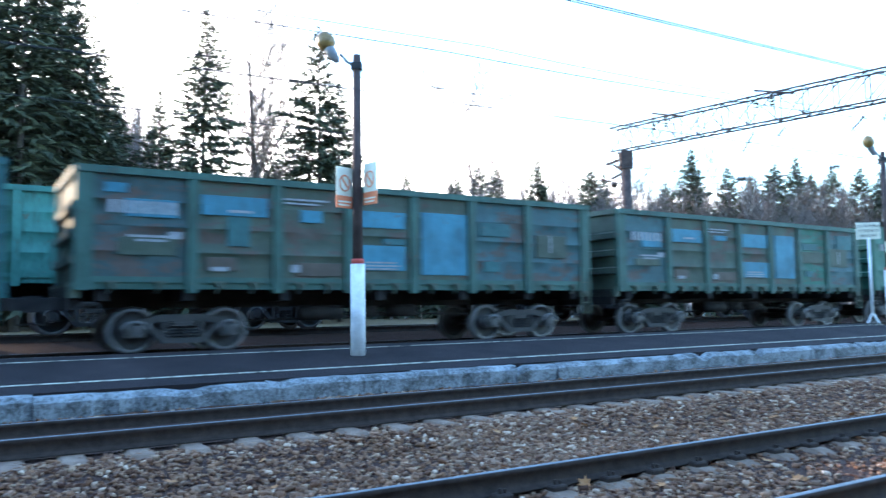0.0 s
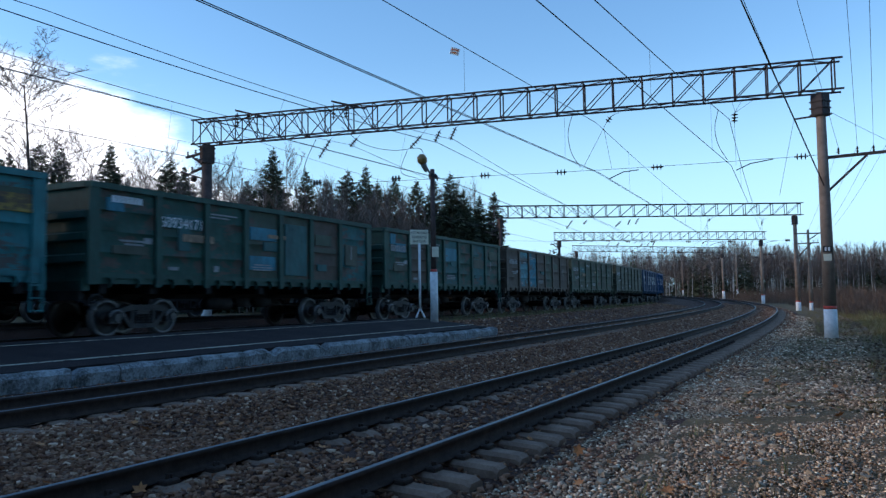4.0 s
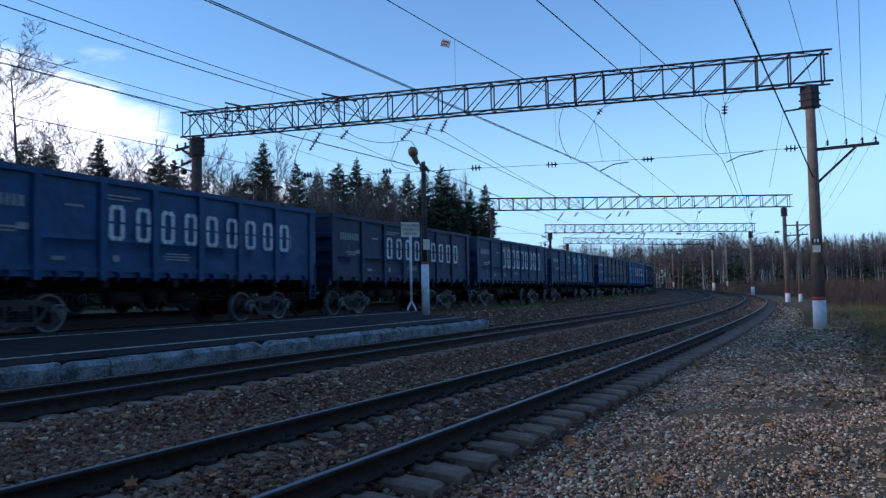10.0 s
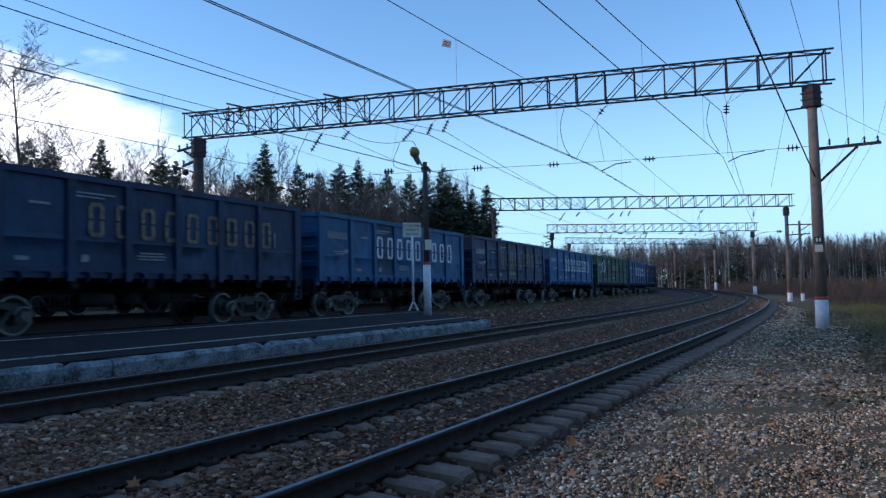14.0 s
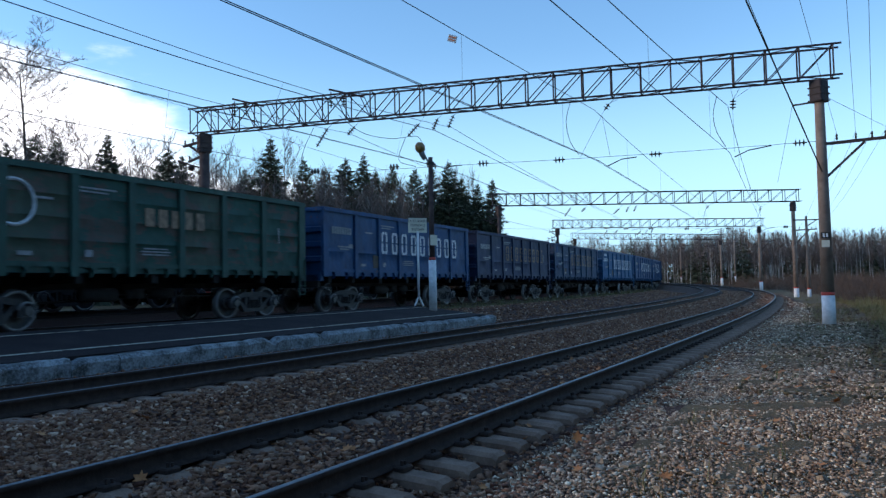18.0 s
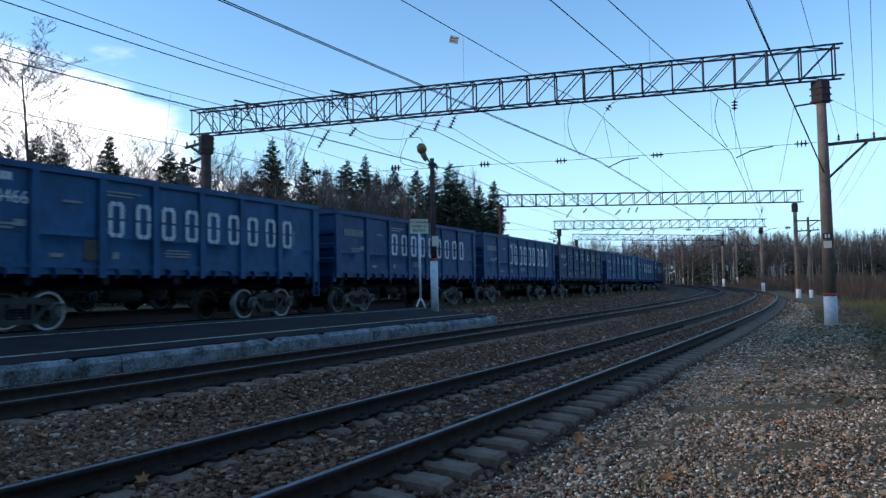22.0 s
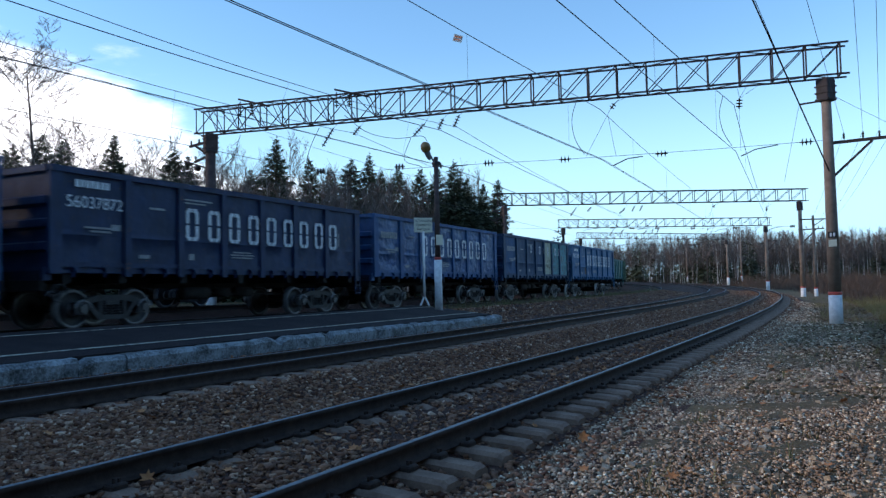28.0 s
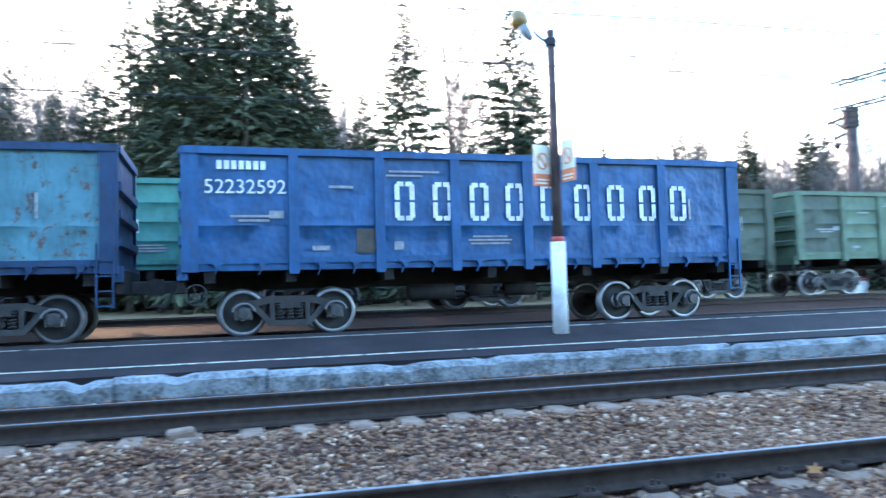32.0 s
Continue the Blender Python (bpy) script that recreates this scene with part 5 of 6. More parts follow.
# steady ropes and hangers under the portals
for i, (r, l, z0, z1, n) in enumerate(PORTALS[:3]):
    a, b = Vector((r[0], r[1], 0)), Vector((l[0], l[1], 0))
    spot = lambda q, z: a.lerp(b, q) + Vector((0, 0, z))
    wire("steady_rope", [spot(0, 6.7), spot(0.5, 6.72), spot(1, 7.0)], 0.009, 0.06, "steel steady rope under the portal")
    hs = thing("hanger_set", "insulator hangers and steady arms under the portal", "insulators", "hanger sets")
    # strings of insulators, hung askew
    for q0, h0, q1, h1, k in ((0.562, 8.86, 0.571, 8.38, 4), (0.535, 8.95, 0.545, 8.42, 4), (0.758, 8.86, 0.779, 8.04, 6), (0.708, 8.85, 0.7216, 8.47, 4), (0.594, 8.70, 0.614, 8.19, 5), (0.113, 8.60, 0.114, 8.19, 3), (0.289, 8.86, 0.296, 8.62, 2)):
        insulator(hs, spot(q0, h0), spot(q1, h1), k, 0.135)
        part("hanger_wire", Shape().tube([spot(q0, h0), spot(q0 - 0.012, z0)], 0.008, 4), WIRE, hs)
    for q0, h0, q1, h1 in ((0.1163, 9.1, 0.1125, 8.6), (0.082, 9.14, 0.1125, 8.6), (0.266, 9.14, 0.289, 8.86), (0.296, 8.62, 0.3005, 8.43), (0.114, 8.19, 0.114, 6.5), (0.3005, 8.4, 0.29, 6.65), (0.3005, 8.4, 0.335, 6.7)):
        part("hanger_wire", Shape().tube([spot(q0, h0), spot(q1, h1)], 0.007, 4), WIRE, hs)
    for q0, h0 in ((0.782, 6.9), (0.639, 6.85), (0.573, 6.76), (0.488, 6.73), (0.367, 6.66), (0.224, 6.62), (0.0274, 6.68)):
        insulator(hs, spot(q0 - 0.009, h0), spot(q0 + 0.009, h0), 3, 0.15)
    for pts in (((0.2945, 6.26), (0.2733, 6.51), (0.2509, 6.56)), ((0.114, 6.30), (0.0946, 6.53), (0.0644, 6.65)), ((0.5538, 6.60), (0.54, 6.70), (0.5225, 6.72)), ((0.738, 6.56), (0.72, 6.75), (0.69, 6.82))):
        part("steady_arm", Shape().tube([spot(*p) for p in pts], 0.022, 6), WIRE, hs)
    if i == 0:
        for pts in (((0.3469, 9.14), (0.3547, 8.31), (0.3503, 7.46), (0.3372, 6.82)), ((0.1354, 8.77), (0.141, 8.05), (0.1372, 7.36), (0.1257, 6.73)), ((0.7367, 9.42), (0.6958, 8.54), (0.6455, 8.15), (0.601, 8.16), (0.5905, 7.91)),
                    ((0.7843, 8.95), (0.8007, 8.13), (0.8085, 7.48)), ((0.6187, 8.12), (0.6302, 7.15), (0.601, 6.79)), ((0.9386, 8.96), (0.9537, 7.94), (0.9791, 7.44))):
            xy = np.array(pts)
            t_ = np.arange(len(xy))
            fine_ = np.linspace(0, len(xy) - 1, 6 * len(xy))
            part("jumper_wire", Shape().tube([spot(float(q), float(z)) for q, z in zip(glide(t_, xy[:, 0], fine_), glide(t_, xy[:, 1], fine_))], 0.013, 5), WIRE, hs)


# feeder and line wires high over the near side and beyond
def far_wire(p, q, r=0.010, sag=0.5):
    wire("feeder_wire", [p, q], r, sag, "high dark feeder wire beside the line")


for r0, r1 in ((0, 1), (1, 2)):
    a, b = PORTALS[r0][0], PORTALS[r1][0]
    for k, off in enumerate((0.55, 1.2, 1.75, 2.2)):
        far_wire((a[0] + off * 0.68, a[1] - off * 0.73, 6.95), (b[0] + off * 0.7, b[1] - off * 0.7, 6.7), 0.006, 0.5)
for off, x, y in ((0.55, 13.77, 9.38), (1.2, 14.63, 8.94), (1.75, 15.04, 8.73), (2.2, 16.2, 8.4)):
    p = Vector((27.07 + off * 0.68, 17.81 - off * 0.73, 6.95))
    q = Vector((x, y, 6.97))
    far_wire(tuple(q + (q - p) * 1.6), tuple(p), 0.006, 0.0)
far_wire((18.42 - 8.65 * 1.2, 14.26 - 3.55 * 1.2, 9.5 + 4.05 * 1.2), (27.0, 17.75, 5.45), 0.024, 0.0)
far_wire((17.38 - 8.9 * 0.9, 13.33 - 5.0 * 0.9, 9.0 + 0.85 * 0.9), (26.42, 18.5, 8.15), 0.009, 0.0)
far_wire((26.42, 18.5, 8.15), (25.9, 18.9, 5.2), 0.007, 0.0)
far_wire((27.2, 17.7, 8.45), (48.3, 22.6, 7.9), 0.008, 0.1)
far_wire((-0.19 - 17, 31.47 - 13.3, 10.32), (8.19, 38.02, 10.32), 0.008, 0.1)
far_wire((8.19, 38.02, 10.32), (41.0, 60.4, 10.2), 0.012, 0.5)
far_wire((4.07 - 8, 35.6 - 5.1, 9.19), (8.08, 38.14, 9.19), 0.008, 0.05)


# stub brackets on the first portal, and a small tag hung on a catenary wire
def stub_bracket(x, y, z):
    t = thing("stub_bracket", "short steel bracket with insulators on the portal beam", "bracket", "stub brackets")
    f_ = Vector((-0.682, 0.731, 0))
    c = Vector((x, y, z))
    part("arm", Shape().beam(c - f_ * 0.85 + Vector((0, 0, -0.22)), c + f_ * 0.85 + Vector((0, 0, 0.28)), 0.08), GANTRY, t)
    for q in (0.1, 0.75):
        insulator(t, c + f_ * q + Vector((0, 0, 0.2 * q)), c + f_ * q + Vector((0, 0, -0.6)), 4, 0.13)


stub_bracket(10.1, 35.96, 10.42)
stub_bracket(13.6, 32.25, 10.40)
tag = thing("hanging_tag", "small white tag with red print hung on the wire", "tag", m=pose(*at(17.2, 4.5, 7.78), 12, 18, -40))
part("card", Shape().soft_box(-0.12, 0.12, -0.006, 0.006, -0.09, 0.09, 0.003), WHITE, tag)
part("print_bars", Shape().box(-0.09, 0.09, -0.009, -0.006, 0.02, 0.05).box(-0.09, 0.07, -0.009, -0.006, -0.05, -0.02), ORANGE, tag, "red printed bars")
for x, y, z, h in ((67.3, 46.2, -0.25, 7.9), (146.9, 135.7, 2.2, 8.4), (183.2, 184.5, 3.1, 8.6), (139.0, 113.0, 1.9, 8.6)):
    pm = mast("line_pole", (x, y, z), z + h, 0.17, 0.11, "weathered line pole with whitewashed foot and crossarm", 0.85, MAST, group="line poles")
    part("crossarm", Shape().beam((-1.0, 0.7, h - 0.35), (1.0, -0.7, h - 0.35), 0.11).beam((0, 0, h - 1.0), (0.8, -0.56, h - 0.38), 0.07), DARKMAST, pm)


# ---- platform lamps and signs ----
def lamp_post(s, d, top, white, plates, label, swing=0.0):
    p = at(s, d, platform_top(s, d))
    t = thing("platform_lamp", label, "lamp post", "platform lamps", m=pose(*p))
    h = top - p[2]
    part("post", Shape().tube([(0, 0, white), (0, 0, h)], [0.095, 0.075], 14), DARKMAST, t, smooth=True)
    part("white_foot", Shape().tube([(0, 0, -0.02), (0, 0, white)], [0.135, 0.13], 16), WHITE, t, "white painted foot", smooth=True)
    part("red_ring", Shape().tube([(0, 0, white), (0, 0, white + 0.09)], 0.115, 16), RED, t, "red ring", smooth=True)
    away = Vector((-math.cos(radians(swing + 2)), -math.sin(radians(swing + 2)), 0))
    part("arm", Shape().tube([(0, 0, h - 0.25), away * 0.18 + Vector((0, 0, h - 0.12)), away * 0.30 + Vector((0, 0, h + 0.02))], 0.03, 8), LAMPGREY, t)
    part("bracket", Shape().box(-0.1, 0.1, -0.1, 0.1, h - 0.28, h - 0.16), BLACK, t)
    m = Matrix.Translation(away * 0.50 + Vector((0, 0, h + 0.12))) @ Euler((0, radians(-122), radians(swing))).to_matrix().to_4x4()
    hs = Shape()
    hs.tube([m @ Vector((x, 0, 0)) for x in (-0.30, -0.25, -0.1, 0.06, 0.14)], [0.03, 0.07, 0.10, 0.11, 0.02], 14)
    part("housing", hs, LAMPGREY, t, "grey lamp housing", smooth=True)
    cv = Shape()
    cv.tube([m @ Vector((x, 0, -0.02)) for x in (-0.04, 0.04, 0.14, 0.28, 0.35)], [0.04, 0.15, 0.175, 0.14, 0.03], 16)
    part("cover", cv, AMBER, t, "amber lamp cover", smooth=True)
    for z0, z1, x, rz in plates:
        m2 = pose(x, -0.12, 0, 0, 0, rz)
        pl = part("warning_plate", Shape().soft_box(-0.19, 0.19, -0.012, 0.012, z0 + 0.30 * (z1 - z0), z1, 0.004), SIGN, t, "cream warning plate", m=m2)
        part("red_field", Shape().box(-0.19, 0.19, -0.012, 0.012, z0, z0 + 0.30 * (z1 - z0)), ORANGE, pl, "red lower field")
        c = (z0 + z1) / 2 + 0.08
        ring = Shape()
        ring.tube([(0.12 * math.cos(a), -0.018, c + 0.14 * math.sin(a)) for a in np.linspace(0, 2 * math.pi, 19)], 0.014, 4)
        ring.beam((-0.08, -0.018, c + 0.1), (0.08, -0.018, c - 0.1), 0.022)
        part("symbol", ring, ORANGE, pl)
        part("caption", Shape().box(-0.15, 0.15, -0.016, -0.012, z0 + 0.10, z0 + 0.13).box(-0.15, 0.12, -0.016, -0.012, z0 + 0.04, z0 + 0.07), SIGN, pl)
    return t


lamp_post(5.5, 8.22, 6.02, 1.62, ((2.62, 3.36, -0.22, 50), (2.68, 3.44, 0.25, -46)), "rusty platform lamp post with amber lamp and two warning plates")
l2 = lamp_post(22.75, 8.22, 5.85, 1.70, (), "platform lamp post with white foot beside the stop sign", 22)
part("notice_plate", Shape().soft_box(-0.13, 0.13, -0.13, -0.115, 2.2, 2.55, 0.003), SIGN, l2, "small white notice plate")


def stop_sign():
    p = at(23.6, 9.25, platform_top(23.6, 9.25))
    t = thing("stop_sign", "cream sign on a white post telling where the first carriage stops", "sign", m=pose(*p, 0, 0, -12))
    part("post", Shape().tube([(0, 0, 0.3), (0, 0, 2.66)], 0.045, 10), WHITE, t, smooth=True)
    part("foot", Shape().tube([(0, 0, 0.35), (-0.16, -0.02, 0.0)], 0.035, 8).tube([(0, 0, 0.35), (0.16, -0.02, 0.0)], 0.035, 8), WHITE, t)
    part("board", Shape().soft_box(-0.34, 0.34, -0.02, 0.02, 2.62, 3.14, 0.006), SIGN, t, "cream sign board")
    for k, word in enumerate(("ОСТАНОВКА", "ПЕРВОГО", "ВАГОНА")):
        part("lettering", text_mesh(word, 0.115, BLACK), None, t, m=pose(0, -0.024, 2.99 - 0.15 * k, 90, 0, 0))
    return t


stop_sign()


# ---- trees ----
def tufts(rng, base, tip, count, size, droop):
    """Narrow hanging needle sprays along one branch, as quads."""
    t = rng.uniform(0.10, 1.0, count) ** 0.75
    p = base[None] + (tip - base)[None] * t[:, None]
    p[:, 2] -= droop * t**2
    p += rng.normal(0, 0.05, (count, 3))
    d = (tip - base) / (np.linalg.norm(tip - base) + 1e-6)
    side = np.array([-d[1], d[0], 0.0])
    a = rng.uniform(-1.25, 1.25, count)
    out = d[None] * np.cos(a)[:, None] + side[None] * np.sin(a)[:, None]
    out[:, 2] += rng.uniform(-0.9, 0.2, count)
    wid = np.cross(out, rng.normal(0, 0.6, (count, 3)) + np.array([0, 0, 1.0]))
    wid /= np.linalg.norm(wid, axis=1)[:, None] + 1e-6
    L = size * rng.uniform(0.5, 1.35, count)[:, None]
    return np.stack([p - out * L * 0.25, p + wid * L * 0.17 + out * L * 0.25, p + out * L, p - wid * L * 0.17 + out * L * 0.25], 1)


def spruce_meshes(seed, h=18.0, spread=0.17, bare=0.12, dense=1.0, size=0.75):
    """A spruce: whorls of drooping boughs of uneven reach, with gaps, round a thin trunk."""
    rng = np.random.RandomState(seed)
    trunk = Shape()
    lean = rng.uniform(-0.25, 0.25, 2)
    path = [(lean[0] * (z / h) ** 2, lean[1] * (z / h) ** 2, z) for z in np.linspace(0, h, 9)]
    trunk.tube(path, list(np.linspace(0.010 * h + 0.03, 0.015, 9)), 8)
    quads = []
    z = h * bare
    thin = rng.uniform(0, 2 * math.pi)
    while z < h * 0.985:
        q = (z - h * bare) / (h * (1 - bare))
        R = min(h * spread * (1 - q) ** 0.98, 0.122 * h) * (0.55 + 0.45 * min(q * 5 + 0.2, 1)) + 0.04
        n = int(rng.randint(5, 9) * dense) + 1
        a0 = rng.uniform(0, 2 * math.pi)
        for k in range(n):
            a = a0 + 2 * math.pi * k / n + rng.normal(0, 0.25)
            r = R * rng.uniform(0.5, 1.15) * (1 - 0.25 * max(math.cos(a - thin), 0))
            if rng.rand() < 0.10:
                r *= 0.45
            zb = z + rng.normal(0, 0.006 * h)
            b = np.array([lean[0] * (z / h) ** 2, lean[1] * (z / h) ** 2, zb])
            tip = b + np.array([math.cos(a) * r, math.sin(a) * r, r * (0.62 * q - 0.30 * (1 - q))])
            quads.append(tufts(rng, b, tip, int(5 + r * 15.0), size * (0.24 + 0.76 * (1 - q) ** 0.7), 0.10 * r))
            if len(quads) % 3 == 0:
                trunk.tube([b, (b + tip) / 2 + np.array([0, 0, -0.03 * r]), tip - np.array([0, 0, 0.10 * r])], [0.03, 0.02, 0.008], 3, cap=False)
        z += h * rng.uniform(0.010, 0.024) * (1.15 - 0.5 * q)
    quads.append(tufts(rng, np.array([lean[0], lean[1], h * 0.95]), np.array([lean[0], lean[1], h * 1.01]), 10, 0.2, 0.0))
    v = np.concatenate(quads).reshape(-1, 3)
    crown = array_mesh("crown", v, np.arange(len(v)).reshape(-1, 4), [NEEDLES])
    return trunk.mesh("trunk", [BARK], True), crown, h


def bare_meshes(seed, h=20.0, mat=BIRCH, depth=4, wide=0.55, fine=0.75, many=(16, 9, 6, 4)):
    rng = random.Random(seed)
    trunk, twigs = Shape(), Shape()

    def grow(p, d, length, r, level):
        pts, rad = [Vector(p)], [r]
        n = 5 if level == 0 else 3
        for i in range(n):
            d = (d + Vector((rng.uniform(-1, 1), rng.uniform(-1, 1), rng.uniform(-0.2, 0.5))) * (0.09 if level == 0 else 0.13)).normalized()
            pts.append(pts[-1] + d * length / n)
            rad.append(r * (1 - (i + 1) / n * (0.75 if level == 0 else 0.8)))
        (trunk if level < 1 else twigs).tube(pts, rad, 7 if level == 0 else 3, cap=False)
        if level >= depth:
            return
        kids = many[level]
        for k in range(kids):
            q = rng.uniform(0.32 if level == 0 else 0.15, 1.0)
            i = min(int(q * n), n - 1)
            b = pts[i].lerp(pts[i + 1], q * n - i)
            a = rng.uniform(0, 2 * math.pi)
            up = rng.uniform(0.6, 1.3)
            nd = (d * up + Vector((math.cos(a), math.sin(a), rng.uniform(-0.1, 0.4))) * wide * 1.4).normalized()
            grow(b, nd, length * rng.uniform(0.30, 0.48) * (1.15 - 0.5 * q), max(r * (1 - 0.75 * q) * 0.42, (0.05, 0.034, 0.023, 0.016)[level] * fine), level + 1)

    grow((0, 0, -0.2), Vector((0, 0, 1)), h * 0.93, 0.0085 * h + 0.03, 0)
    return trunk.mesh("trunk", [mat], True), twigs.mesh("crown", [TWIG]), h


def plant(meshes, x, y, top, label, category, rng, group, squeeze=1.0):
    tm, cm, h = meshes
    z = ground_at(x, y)
    k = (top - z) / h
    name = "spruce_tree" if category == "spruce" else "bare_tree"
    t = thing(name, label, category, group, m=pose(x, y, z - 0.05, 0, 0, rng.uniform(0, 360)))
    t.scale = (k * squeeze, k * squeeze, k)
    part("trunk", tm, None, t)
    part("crown", cm, None, t)
    return t


def build_trees():
    rng = random.Random(9)
    tall = [spruce_meshes(s, 22.0, sp, 0.08, 0.9, 0.66) for s, sp in ((1, 0.32), (2, 0.28), (3, 0.35))]
    mid = [spruce_meshes(s, 18.0, sp, 0.05, 0.9, 0.80) for s, sp in ((11, 0.36), (12, 0.42), (13, 0.32))]
    spreading = bare_meshes(31, 22, BARK, 4, 0.78, 0.75, (22, 11, 8, 4))
    bare = [bare_meshes(21, 22, TWIG, 4), bare_meshes(22, 20, BARK, 4, 0.4), bare_meshes(23, 18, TWIG, 4, 0.5)]
    for x, y, z in ((-16.7, 49.3, 22.1), (-10.0, 55.1, 22.8), (-9.5, 61.3, 20.3), (-22.1, 55.9, 18.4), (-23.5, 44.2, 23.0), (-23.8, 40.6, 24.8), (-27.7, 44.1, 25.3),
                    (-28.8, 41.0, 23.1), (-24.9, 49.1, 23.1), (-25.1, 54.6, 17.9), (-14.6, 64.4, 18.4), (-15.7, 62.1, 17.6), (-44.3, 43.5, 18.9), (-39.2, 45.6, 18.7),
                    (-41.0, 44.0, 17.9), (-43.3, 38.7, 16.6), (-34.7, 44.1, 22.6), (-25.5, 46.6, 25.1), (-26.7, 40.0, 22.0), (-22.6, 46.9, 18.1), (-32.0, 43.6, 22.4)):
        plant(rng.choice(tall), x, y, z, "tall dark green spruce with drooping branches at the wood's edge", "spruce", rng, "spruces", rng.uniform(0.85, 1.1))
    for x, y, z in ((2.5, 80.0, 16.8), (4.5, 83.9, 17.3), (8.3, 77.6, 16.7), (9.6, 82.0, 14.0), (14.8, 83.7, 16.9), (17.9, 90.2, 17.4), (23.6, 76.4, 17.3), (24.8, 80.0, 14.2), (31.9, 89.5, 17.8),
                    (38.5, 92.3, 18.7), (39.9, 89.5, 18.9), (46.6, 94.1, 18.5), (50.5, 95.5, 18.6), (49.8, 84.4, 17.9), (54.4, 88.6, 16.6), (58.1, 91.0, 16.3), (62.1, 93.2, 17.4),
                    (0.0, 80.0, 15.5), (39.9, 102.5, 19.0), (47.5, 101.4, 19.0), (52.6, 94.3, 18.6), (28.1, 101.2, 18.0), (-6.0, 94.8, 19.0), (-0.4, 100.0, 18.5),
                    (51.5, 87.0, 15.5), (53.0, 86.0, 14.0), (56.0, 92.5, 15.5), (60.0, 94.0, 15.0), (63.0, 95.0, 13.5), (44.0, 96.0, 14.5), (35.5, 95.0, 13.0), (27.0, 92.0, 12.0), (61.5, 91.0, 11.0)):
        plant(rng.choice(mid), x, y, z, "dark green spruce at the edge of the mixed wood", "spruce", rng, "spruces", rng.uniform(0.95, 1.2))
    for x, y, z in ((2.8, 70.0, 21.6), (-0.6, 76.0, 14.5), (-16.1, 57.9, 25.0), (-14.4, 60.3, 24.4), (-14.9, 58.2, 20.4), (13.5, 94.0, 18.2), (6.7, 91.8, 18.7), (23.7, 97.1, 18.4),
                    (24.4, 92.8, 18.1), (20.3, 89.7, 16.3), (-1.7, 90.0, 16.0), (-7.3, 84.7, 15.9), (-41.1, 43.8, 21.7), (-41.5, 46.2, 21.2), (-45.0, 45.6, 20.9), (-47.6, 45.8, 19.7), (31.5, 94.9, 18.6), (8.1, 94.7, 19.0), (15.2, 96.8, 18.4)):
        plant(spreading if z == 21.6 else rng.choice(bare), x, y, z, "leafless birch with fine bare twigs", "birch", rng, "bare trees")


build_trees()


